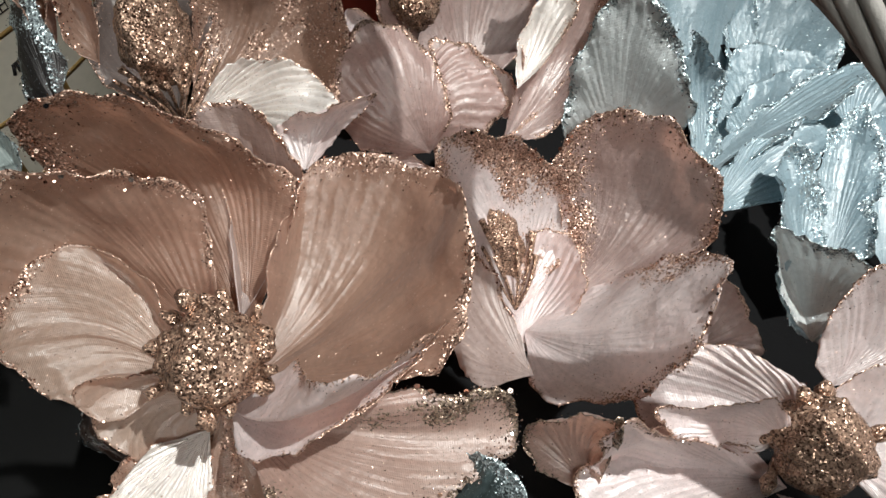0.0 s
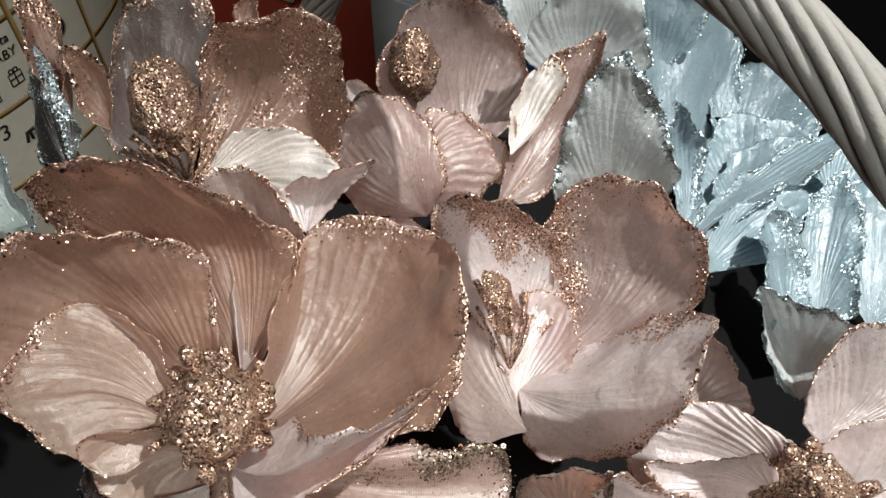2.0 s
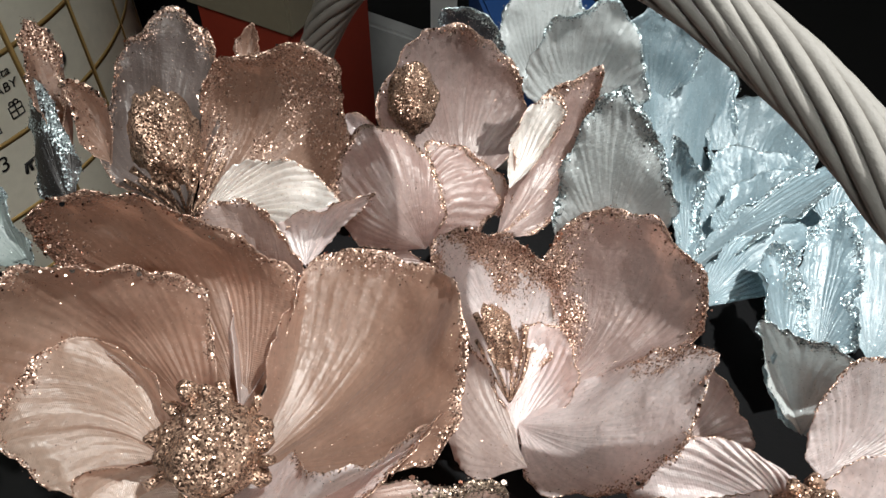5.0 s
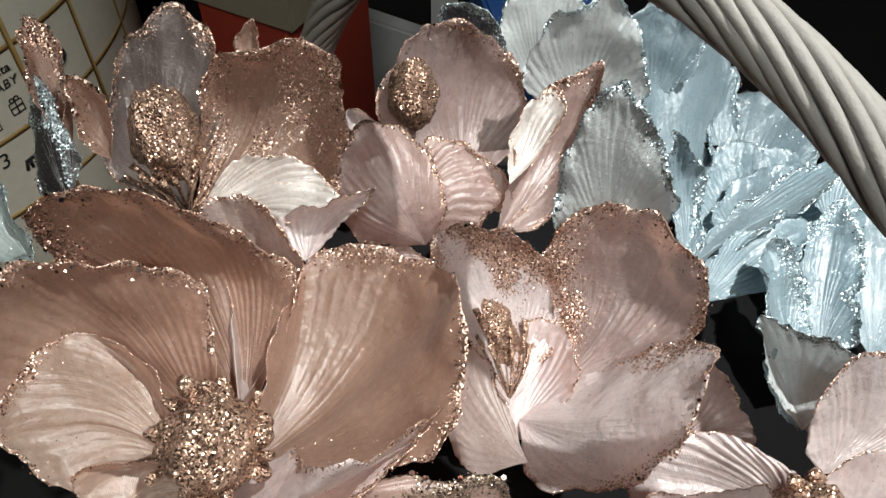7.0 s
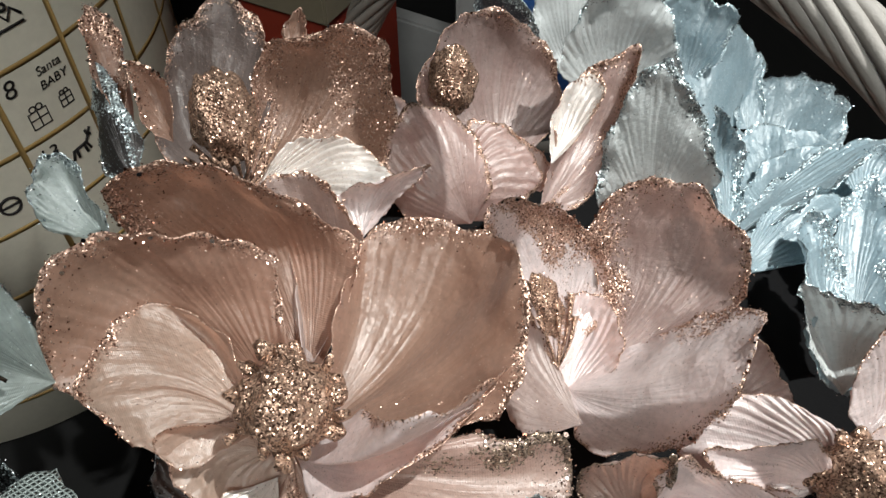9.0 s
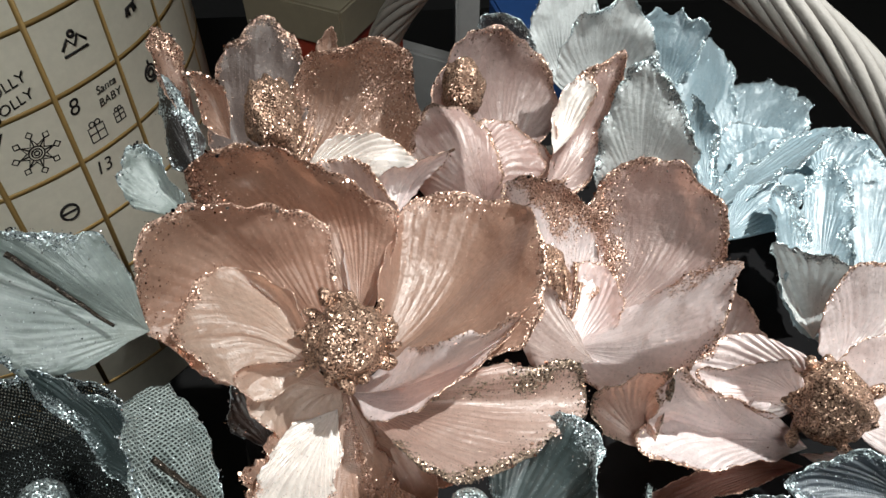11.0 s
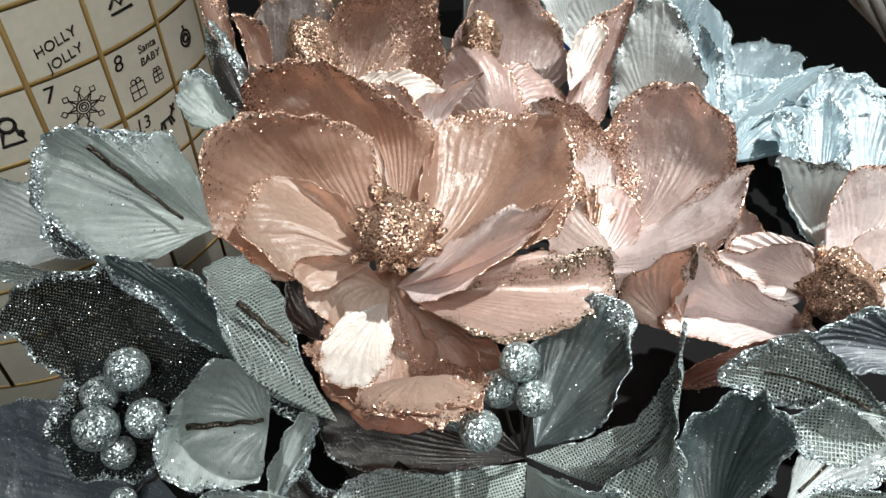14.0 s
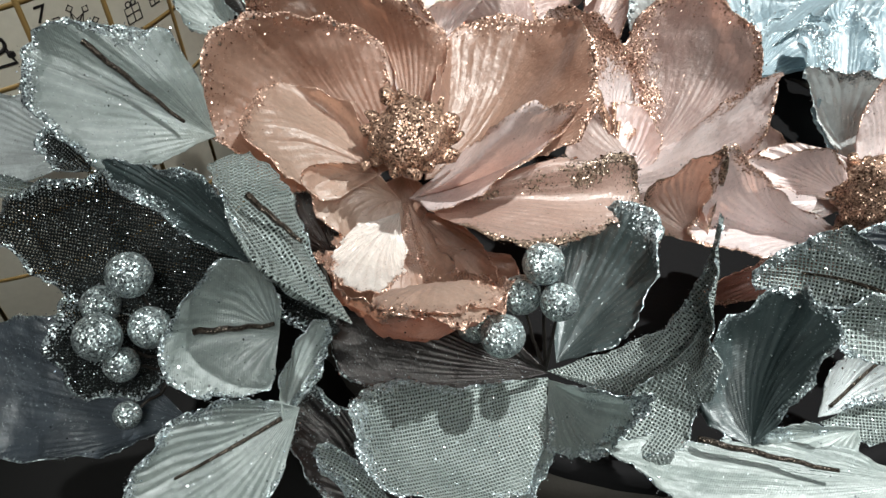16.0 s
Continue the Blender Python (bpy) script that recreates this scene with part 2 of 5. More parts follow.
def plain(name, colour, rough=0.6, metal=0.0, grain=60, depth=0.15):
    """A matt surface with blotches and fine grain."""
    m, nt = material(name)
    tc = nt.nodes.new("ShaderNodeTexCoord")
    pos = tc.outputs["Object"]
    blot = noise_tex(nt, pos, grain * 0.15, 4, 0.6)
    fine = noise_tex(nt, pos, grain * 4, 3, 0.6)
    col = mixrgb(nt, ramp(nt, blot, (0.3, grey(0.0)), (0.7, grey(0.5))), colour, tuple(0.72 * c for c in colour))
    col = mixrgb(nt, 0.15, col, ramp(nt, fine, (0.3, grey(0.4)), (0.7, grey(1.0))), "MULTIPLY")
    finish(nt, principled(nt, col, rough, metal, bump(nt, fine, depth, 0.0006), Specular_IOR_Level=0.12 if max(colour) < 0.06 else 0.4))
    return m


WICKER = plain("grey_washed_wicker", (0.25, 0.235, 0.215), 0.65, 0.0, 120, 0.5)
WICKER_DARK = plain("dark_wicker", (0.05, 0.046, 0.04), 0.7, 0.0, 120, 0.4)
# near-black: shade in the gaps between the flowers put into the colour
GAP_BLACK = plain("gap_shade_black", (0.006, 0.006, 0.0065), 0.85, 0.0, 80, 0.3)
STEM = plain("dark_stem_wire", (0.02, 0.017, 0.015), 0.5, 0.0, 200)
CARD = plain("cream_card", (0.62, 0.59, 0.49), 0.6, 0.0, 40, 0.05)
GOLD = plain("gold_print", (0.36, 0.235, 0.085), 0.45, 0.2, 60, 0.1)
INK = plain("black_print", (0.02, 0.018, 0.018), 0.6)
SHELF = plain("grey_shelf_paint", (0.30, 0.30, 0.295), 0.5, 0.0, 20, 0.05)
# red darkened: shade behind the flowers put into the card's colour
RED = plain("red_card", (0.19, 0.022, 0.010), 0.55, 0.0, 30)
KRAFT = plain("kraft_lid", (0.15, 0.13, 0.09), 0.6, 0.0, 30)
BLUE = plain("blue_card", (0.03, 0.10, 0.32), 0.55, 0.0, 30)
SHOPWALL = plain("dark_shop_wall", (0.035, 0.035, 0.036), 0.8, 0.0, 12)
# cloth blackened so the table below the leaves reads as deep shade
FLOORMAT = plain("shade_black_cloth", (0.008, 0.008, 0.008), 0.85, 0.0, 60)
CEIL = plain("grey_ceiling_paint", (0.30, 0.30, 0.30), 0.8, 0.0, 10)


# ---- mesh helpers ----
def part(name, bm, mat, parent=None, label="", smooth=True):
    me = bpy.data.meshes.new(name)
    bm.to_mesh(me)
    bm.free()
    me.materials.append(mat)
    if smooth:
        for p in me.polygons:
            p.use_smooth = True
    ob = new(name, me)
    ob.parent = parent
    return tagged(ob, label)


def thing(name, at, label, category, group=""):
    ob = new(name)
    ob.empty_display_size = 0.01
    ob.location = at
    return tagged(ob, label, category, group)


def box(bm, lo, hi, bevel=0.0):
    r = bmesh.ops.create_cube(bm, size=1.0)
    size = Vector(hi) - Vector(lo)
    bmesh.ops.transform(bm, verts=r["verts"], matrix=Matrix.LocRotScale((Vector(lo) + Vector(hi)) / 2, None, size))
    if bevel:
        bmesh.ops.bevel(bm, geom=list({e for v in r["verts"] for e in v.link_edges}), offset=bevel, segments=2, affect="EDGES")


def tube(bm, points, radii, sides=8):
    """A round rod along points, tapering by radii."""
    pts = [Vector(p) for p in points]
    rings, side = [], None
    for i, p in enumerate(pts):
        d = (pts[min(i + 1, len(pts) - 1)] - pts[max(i - 1, 0)]).normalized()
        if side is None:
            side = d.orthogonal().normalized()
        side = (side - d * side.dot(d)).normalized()
        up = d.cross(side)
        r = radii[i] if isinstance(radii, (list, tuple)) else radii
        rings.append([bm.verts.new(p + r * (math.cos(a) * side + math.sin(a) * up)) for a in (2 * math.pi * k / sides for k in range(sides))])
    for a, b in zip(rings, rings[1:]):
        for k in range(sides):
            bm.faces.new((a[k], a[(k + 1) % sides], b[(k + 1) % sides], b[k]))
    bm.faces.new(rings[0][::-1])
    bm.faces.new(rings[-1])


def flake_mesh(name, spots, mat, parent, rng, small, large, label):
    """Hexagonal flakes at spots (place, normal), each tilted by chance."""
    verts, faces = [], []
    for p, n in spots:
        n = (n + Vector((rng.uniform(-1, 1), rng.uniform(-1, 1), rng.uniform(-1, 1))) * 0.55).normalized()
        a = n.orthogonal().normalized()
        b = n.cross(a)
        r = small + (large - small) * rng.random() ** 3
        k0 = len(verts)
        for k in range(6):
            w = k * math.pi / 3
            verts.append(p + r * (math.cos(w) * a + math.sin(w) * b))
        faces.append(tuple(range(k0, k0 + 6)))
    me = bpy.data.meshes.new(name)
    me.from_pydata([tuple(v) for v in verts], [], faces)
    me.materials.append(mat)
    ob = new(name, me)
    ob.parent = parent
    return tagged(ob, label, kind="stuff")


def hermite(p0, p1, m0, m1, s):
    return (2 * s ** 3 - 3 * s ** 2 + 1) * p0 + (s ** 3 - 2 * s ** 2 + s) * m0 + (3 * s ** 2 - 2 * s ** 3) * p1 + (s ** 3 - s ** 2) * m1


PETALS, PLEAT = [0], 0.0006
RAGGED = {"ice": 1.8, "mist": 1.5, "sage": 1.35, "slate": 1.35, "frost": 1.5, "burlap": 1.3, "darkmesh": 1.4}


def petal(parent, cloth, at, turn, length, mid, left, right, rim=3, tip=0.5, dark=0, name="petal", label="", pleats=1.0, ragged=0.0, vein=(), heavy=0.0):
    """A pressed cloth petal. It starts at `at` and runs `length` along its own x axis; `mid` is the midrib's sag, and `left` and
    `right` give each side's two stations as (along, out, rise) in shares of the length. `rim` is the glitter's reach in mm, which swells and thins along the edge, most about `heavy`."""
    PETALS[0] += 1
    seed = PETALS[0]
    rng = random.Random(seed)
    nu, nv = 32, 80
    base, end = Vector((0, 0, 0)), Vector((length, 0, 0))
    l1, l2 = (Vector(k) * length for k in left)
    r1, r2 = (Vector(k) * length for k in right)
    across = (r2 - l2) * tip
    rib = Vector(mid) * length
    # the outer edge from one shoulder over the tip to the other
    knots = (l1, l2, end, r2, r1)
    ways = ((l2 - base) * 0.5, (end - l1) * 0.5, across, (r1 - end) * 0.5, (base - r2) * 0.5)
    edge_line = [hermite(knots[k], knots[k + 1], ways[k], ways[k + 1], q / 24) for k in range(4) for q in range(24)] + [r1]
    run = [0.0]
    for a, b in zip(edge_line, edge_line[1:]):
        run.append(run[-1] + (b - a).length)

    def outer(v):
        d = v * run[-1]
        k = min(len(run) - 2, max(0, int(np.searchsorted(run, d)) - 1))
        f = (d - run[k]) / max(1e-9, run[k + 1] - run[k])
        return edge_line[k].lerp(edge_line[k + 1], min(1.0, max(0.0, f)))

    lobes = (ragged or RAGGED.get(cloth, 1.15)) - 0.5
    along = max(0.2, min(0.8, rib.x / length))
    sag = (rib - end * along) / (along * (1 - along))
    ridges = math.pi * max(4.0, run[-1] / 0.0062)
    grid, rows = [], [(k / nu) ** 0.8 for k in range(nu + 1)]
    for u in rows:
        bow_l = hermite(base, l1, (l1 - base) * 0.9, (l2 - base) * 0.5, u) - l1 * u
        bow_r = hermite(base, r1, (r1 - base) * 0.9, (r2 - base) * 0.5, u) - r1 * u
        line = []
        for j in range(nv + 1):
            v = j / nv
            w = 2 * v - 1
            p = outer(v) * (u * (1 + 0.05 * lobes * noise.noise(Vector((v * 13, seed * 2.9, 0))) * u ** 4)) + sag * u * (1 - u) * (1 - w * w) + bow_l * (1 - v) ** 5 + bow_r * v ** 5
            edge = max(u ** 6, abs(w) ** 8 * u)
            wob = noise.noise_vector(p * 85 + Vector((seed * 7.1, 0, 0)))
            fine = noise.noise_vector(p * 400 + Vector((0, seed * 3.7, 0)))
            p = p + (wob * 0.0026 + fine * 0.0008) * edge * (ragged or RAGGED.get(cloth, 1.15))
            fold = v * ridges + 2.6 * noise.noise(Vector((u * 2.0, v * 3.0, seed))) + 1.3 * u
            patch = max(0.0, min(1.0, 0.5 + 1.4 * noise.noise(Vector((u * 1.7 + seed, v * 2.2, 4.0)))))
            if pleats >= 1.5:
                patch = 1.0
            pleat = patch * (1 - abs(math.sin(fold)) ** 1.3 * 1.6) + 0.8 * noise.noise(Vector((u * 1.5, v * 9, seed * 1.3)))
            swell = 0.0042 * noise.noise(p * 36 + Vector((seed * 2.3, 0, 0))) * edge + 0.0026 * noise.noise(p * 42 + Vector((0, 0, seed * 5.0)))
            p.z += (PLEAT * pleats * pleat * min(1.0, run[-1] * u / 0.05) + swell * min(1, length / 0.06)) * min(1, 2.0 * u)
            line.append(p)
        grid.append(line)
    bm = bmesh.new()
    uvl = bm.loops.layers.uv.new("UVMap")
    rl = bm.verts.layers.float.new("rim")
    vs = []
    band = []
    for j in range(nv + 1):
        w = 2 * j / nv - 1
        patchy = 0.5 + 1.5 * noise.noise(Vector((j / nv * 3.6, seed * 1.7, 2.0)))
        off = min(1.0, abs(w - heavy))
        band.append(max(0.42 if rim >= 6 and off < 0.75 else 0.10, min(1.6, (0.25 + 1.15 * patchy) * (1 - 0.75 * off ** 2.2))))
    far = np.array([tuple(grid[nu][j]) for j in range(nv + 1)] + [tuple(grid[k][j]) for k in range(nu // 2, nu) for j in (0, nv)])
    for i in range(nu + 1):
        line = []
        for j in range(nv + 1):
            vert = bm.verts.new(grid[i][j])
            near = float(np.sqrt(((far - np.array(grid[i][j])) ** 2).sum(1).min()))
            vert[rl] = near / (rim * 0.001 * band[j])
            line.append(vert)
        vs.append(line)
    for i in range(nu):
        for j in range(nv):
            f = bm.faces.new((vs[i][j], vs[i + 1][j], vs[i + 1][j + 1], vs[i][j + 1]))
            for lp, (a, b) in zip(f.loops, ((i, j), (i + 1, j), (i + 1, j + 1), (i, j + 1))):
                lp[uvl].uv = (rows[a] + seed * 0.37, b / nv + seed * 0.61)
    bm.normal_update()
    spots = []
    n_flakes = int(min(2200, 90 * rim * length / 0.05)) + (40 if name == "petal" else 160)
    reach = rim * 0.0016 / max(0.02, length)
    for _ in range(n_flakes):
        back = rng.random() ** 2.0 * reach
        if rng.random() < (0.03 if name == "petal" else 0.22):
            back = rng.random() * 0.7
        u = max(0.1, 1 - back)
        i, j = min(nu, int(u ** 1.25 * nu + 0.5)), rng.randrange(0, nv + 1)
        if rng.random() < 0.06:
            i, j = rng.randrange(nu // 3, nu), rng.choice((0, 1, nv - 1, nv))
        if rng.random() > 0.12 + band[j]:
            continue
        vert = vs[i][j]
        turn_up = rng.choice((1, 1, 1, -1))
        jitter = Vector((rng.uniform(-1, 1), rng.uniform(-1, 1), 0)) * 0.0014
        jitter -= vert.normal * jitter.dot(vert.normal)
        spots.append((vert.co + jitter + vert.normal * turn_up * 0.0007, vert.normal * turn_up))
    ob = part(name, bm, FABRICS[cloth], parent, label)
    ob.matrix_local = pose(*at, *turn)
    if vein:
        ribs = [k for k in range(nu + 1) if vein[0] <= rows[k] <= vein[1]]
        bm = bmesh.new()
        tube(bm, [grid[k][nv // 2] + Vector((0, 0, 0.0005)) for k in ribs], [0.0010 - 0.0005 * rows[k] for k in ribs], 6)
        part("vein", bm, VEIN, ob, "dark glittered vein")
    thick = ob.modifiers.new("thickness", "SOLIDIFY")
    thick.thickness, thick.offset, thick.use_rim_only = 0.0004, 0.0, True
    cold = cloth in ("ice", "mist", "sage", "slate", "char", "navy", "burlap", "darkmesh")
    flake_mesh("glitter", spots, FLAKE_DARK if dark and not cold else (FLAKE_SILVER if cold else FLAKE_ROSE),
               ob, rng, 0.0001, 0.00046, "silver glitter flakes" if cold else "rose-gold glitter flakes")
    if rim >= 6 and not cold:
        discs = []
        for _ in range(34):
            vert_at = grid[nu - rng.randrange(0, 3)][rng.randrange(nv // 8, nv - nv // 8)]
            discs.append((vert_at + Vector((0, 0, 0.0012)), Vector((0, 0, 1))))
        flake_mesh("sequin", discs[:10], FLAKE_DARK, ob, rng, 0.0006, 0.0012, "dark round sequins")
        flake_mesh("sequin", discs[10:], FLAKE_ROSE, ob, rng, 0.0005, 0.0011, "pale rose-gold sequins")
    return ob


def sphere_spots(rng, centre, radii, count):
    out = []
    for _ in range(count):
        n = Vector((rng.gauss(0, 1), rng.gauss(0, 1), rng.gauss(0, 1))).normalized()
        out.append((Vector(centre) + Vector((n.x * radii[0], n.y * radii[1], n.z * radii[2])) * 1.015, n))
    return out


def knob(parent, centre, axis, radius, height, seed, stamens=9, name="flower_centre"):
    """The glittered boss of a flower: a lumpy dome ringed by short curled stamens."""
    rng = random.Random(seed)
    axis = Vector(axis).normalized()
    turn = axis.to_track_quat("Z", "Y").to_matrix().to_4x4()
    bm = bmesh.new()
    bmesh.ops.create_icosphere(bm, subdivisions=4, radius=1.0)
    for v in bm.verts:
        n = v.co.normalized()
        lump = 1 + 0.24 * noise.noise(n * 2.1 + Vector((seed, 0, 0))) + 0.10 * noise.noise(n * 6 + Vector((0, seed, 0))) + 0.05 * noise.noise(n * 15)
        v.co = Vector((n.x * radius, n.y * radius, n.z * height)) * lump
    boss = part(name, bm, CRUST_ROSE, parent, "rose-gold glittered boss")
    boss.matrix_local = Matrix.Translation(centre) @ turn
    flake_mesh("glitter", sphere_spots(rng, (0, 0, 0), (radius, radius, height), 2200), FLAKE_ROSE, boss, rng, 0.0001, 0.0003, "rose-gold glitter flakes")
    for k in range(stamens):
        a = 2 * math.pi * k / stamens + rng.uniform(-0.25, 0.25)
        bm = bmesh.new()
        out = radius * rng.uniform(1.15, 1.55)
        z = rng.uniform(-0.35, 0.5) * height
        pts, rad = [], []
        for s in range(7):
            f = s / 6
            d = radius * 0.3 + (out - radius * 0.3) * f
            pts.append((d * math.cos(a + 0.25 * f), d * math.sin(a + 0.25 * f), -height * 0.75 + (z + height * 0.75) * f ** 1.4))
            rad.append(radius * (0.10 + 0.09 * f) * rng.uniform(0.5, 1.5) * (0.5 if s == 6 else 1.0))
        tube(bm, pts, rad, 7)
        part("stamen", bm, CRUST_ROSE, boss)
    return boss


def filaments(parent, base, tips, seed):
    """Fine glittered threads that fan out from the flower's base."""
    rng = random.Random(seed)
    for t in tips:
        b, e = Vector(base), Vector(t)
        sag = Vector((rng.uniform(-1, 1), rng.uniform(-1, 1), rng.uniform(-1, 1))) * 0.002
        bm = bmesh.new()
        tube(bm, [b.lerp(e, k / 6) + sag * math.sin(math.pi * k / 6) for k in range(7)], [0.0006 + 0.0011 * (k / 6) ** 2 * rng.uniform(0.4, 1.3) for k in range(7)], 6)
        part("stamen", bm, CRUST_ROSE, parent)


def berry(parent, centre, radius, seed):
    rng = random.Random(seed)
    bm = bmesh.new()
    bmesh.ops.create_icosphere(bm, subdivisions=3, radius=radius)
    for v in bm.verts:
        v.co *= 1 + 0.04 * noise.noise(v.co * 500 + Vector((seed, 0, 0)))
    ob = part("berry", bm, CRUST_SILVER, parent)
    ob.location = centre
    flake_mesh("glitter", sphere_spots(rng, (0, 0, 0), (radius,) * 3, 900), FLAKE_SILVER, ob, rng, 0.00012, 0.0003, "silver glitter flakes")


def stem(parent, points, radius, name="stem", label=""):
    bm = bmesh.new()
    pts = [Vector(p) for p in points]
    fine = []
    for k in range(13):
        f = k / 12 * (len(pts) - 1)
        i = min(len(pts) - 2, int(f))
        fine.append(pts[i].lerp(pts[i + 1], f - i) + Vector((0, 0, 0.0006 * math.sin(k * 1.7))))
    tube(bm, fine, [radius * (1.2 - 0.5 * k / 12) for k in range(13)], 6)
    return part(name, bm, VEIN if name == "vein" else STEM, parent, label)


# ---- the shop round the basket ----
def slab(name, lo, hi, mat, label, category, bevel=0.0, kind="structure"):
    bm = bmesh.new()
    box(bm, lo, hi, bevel)
    return tagged(part(name, bm, mat, None, smooth=False), label, category, kind=kind)


slab("floor", (-2.2, -2.2, -0.86), (2.2, 2.2, -0.80), CEIL, "grey shop floor", "floor")
slab("wall_north", (-2.3, 2.2, -0.86), (2.3, 2.3, 2.7), SHOPWALL, "dark shop wall", "wall")
slab("wall_south", (-2.3, -2.3, -0.86), (2.3, -2.2, 2.7), SHOPWALL, "dark shop wall", "wall")
slab("wall_east", (2.2, -2.2, -0.86), (2.3, 2.2, 2.7), SHOPWALL, "dark shop wall", "wall")
slab("wall_west", (-2.3, -2.2, -0.86), (-2.2, 2.2, 2.7), SHOPWALL, "dark shop wall", "wall")
slab("ceiling", (-2.3, -2.3, 2.7), (2.3, 2.3, 2.8), CEIL, "grey shop ceiling", "ceiling")

table = thing("display_table", (0, 0.2, -0.80), "cloth-covered display table under the basket, near-black for the shade there", "table")
bm = bmesh.new()
box(bm, (-1.0, -0.7, 0.76), (1.0, 0.75, 0.80), 0.004)
part("tabletop", bm, FLOORMAT, table, smooth=False)
for sx in (-0.92, 0.92):
    for sy in (-0.62, 0.67):
        bm = bmesh.new()
        box(bm, (sx - 0.03, sy - 0.03, 0.0), (sx + 0.03, sy + 0.03, 0.76), 0.003)
        part("leg", bm, WICKER_DARK, table, smooth=False)

# ---- basket with its twisted handle ----
BASKET = Vector((0.06, 0.20, 0.0))
basket = thing("wicker_basket", BASKET, "dark wicker basket with a grey twisted wicker handle, full of flowers", "basket")
bm = bmesh.new()
rings = []
for k, (r, z) in enumerate(((0.15, 0.004), (0.155, 0.02), (0.185, 0.10), (0.205, 0.18), (0.212, 0.215), (0.204, 0.218), (0.196, 0.18))):
    rings.append([bm.verts.new((r * math.cos(a), r * math.sin(a), z)) for a in (2 * math.pi * i / 64 for i in range(64))])
for a, b in zip(rings, rings[1:]):
    for i in range(64):
        bm.faces.new((a[i], a[(i + 1) % 64], b[(i + 1) % 64], b[i]))
bm.faces.new(rings[0][::-1])
bm.faces.new(rings[-1])
part("body", bm, GAP_BLACK, basket)
for row in range(11):
    z = 0.012 + row * 0.0185
    r = 0.157 + (z / 0.215) * 0.055
    bm = bmesh.new()
    pts = [((r + 0.003 * math.cos(12 * a + row * math.pi)) * math.cos(a), (r + 0.003 * math.cos(12 * a + row * math.pi)) * math.sin(a), z) for a in (2 * math.pi * i / 96 for i in range(97))]
    tube(bm, pts, 0.0085, 6)
    part("woven_strand", bm, WICKER_DARK, basket)
ARCH, arch_steps = [Vector(p) for p in ((-0.085, 0.385, 0.230), (-0.040, 0.342, 0.455), (0.109, 0.160, 0.517), (0.198, 0.058, 0.290))], 90


def arch(s):
    a, b, c, d = ARCH
    return a * (1 - s) ** 3 + 3 * b * s * (1 - s) ** 2 + 3 * c * s * s * (1 - s) + d * s ** 3


across_arch = (ARCH[3] - ARCH[0]).cross(Vector((0, 0, 1))).normalized()
for k in range(16):
    ring_r = 0.0078 if k < 12 else 0.0040
    phase = 2 * math.pi * k / 12 if k < 12 else 2 * math.pi * k / 4
    rng = random.Random(900 + k)
    pts, rad = [], []
    for i in range(arch_steps + 1):
        s = i / arch_steps
        d = (arch(min(1, s + 0.01)) - arch(max(0, s - 0.01))).normalized()
        up = across_arch.cross(d).normalized()
        a = phase - s * 17.0 + 0.12 * math.sin(9 * s + k)
        pts.append(arch(s) - BASKET + ring_r * (math.cos(a) * across_arch + math.sin(a) * up))
        rad.append(0.0026 * (1 + 0.2 * noise.noise(Vector((s * 22, k, 0)))))
    bm = bmesh.new()
    tube(bm, pts, rad, 7)
    part("handle_cane", bm, WICKER, basket, "grey-washed twisted cane")

# ---- printed round gift box with an advent calendar on it ----
DRUM, DRUM_R, PITCH = Vector((-0.417, 0.457, 0.0)), 0.2, radians(14.5)
FIRST = radians(-55.6)
drum = thing("advent_box", DRUM, "round cream advent calendar box with gold lines and black drawings", "gift box")
bm = bmesh.new()
ring = []
for r, z in ((0.196, 0.0), (0.2, 0.004), (0.2, 0.448), (0.196, 0.452), (0.19, 0.452)):
    ring.append([bm.verts.new((r * math.cos(a), r * math.sin(a), z)) for a in (2 * math.pi * i / 120 for i in range(120))])
for a, b in zip(ring, ring[1:]):
    for i in range(120):
        bm.faces.new((a[i], a[(i + 1) % 120], b[(i + 1) % 120], b[i]))
bm.faces.new(ring[0][::-1])
bm.faces.new(ring[-1])
part("body", bm, CARD, drum)


def on_drum(col, row, dx=0.0, dz=0.0, lift=0.0006):
    """Frame on the drum's side: columns and rows of 51 mm squares; dx and dz in shares of a square from its middle."""
    a = FIRST + (col + 0.5 + dx) * PITCH
    z = 0.295 - (row + 0.5 - dz) * 0.050
    r = DRUM_R + lift
    m = Matrix(((-math.sin(a), 0, math.cos(a), r * math.cos(a)), (math.cos(a), 0, math.sin(a), r * math.sin(a)), (0, 1, 0, z), (0, 0, 0, 1)))
    return m


def curved_strip(bm, a0, a1, z0, z1, lift):
    n = max(1, int((a1 - a0) / 0.03))
    prev = None
    for i in range(n + 1):
        a = a0 + (a1 - a0) * i / n
        quad = [bm.verts.new((r * math.cos(a), r * math.sin(a), z)) for r, z in ((DRUM_R, z0), (DRUM_R + lift, z0), (DRUM_R + lift, z1), (DRUM_R, z1))]
        if prev:
            for k in range(4):
                bm.faces.new((prev[k], quad[k], quad[(k + 1) % 4], prev[(k + 1) % 4]))
        else:
            bm.faces.new(quad[::-1])
        prev = quad
    bm.faces.new(prev)


for row in range(-3, 6):
    bm = bmesh.new()
    z = 0.295 - row * 0.050
    curved_strip(bm, FIRST - 3 * PITCH, FIRST + 6 * PITCH, z - 0.0018, z + 0.0018, 0.00015)
    part("gold_line", bm, GOLD, drum)
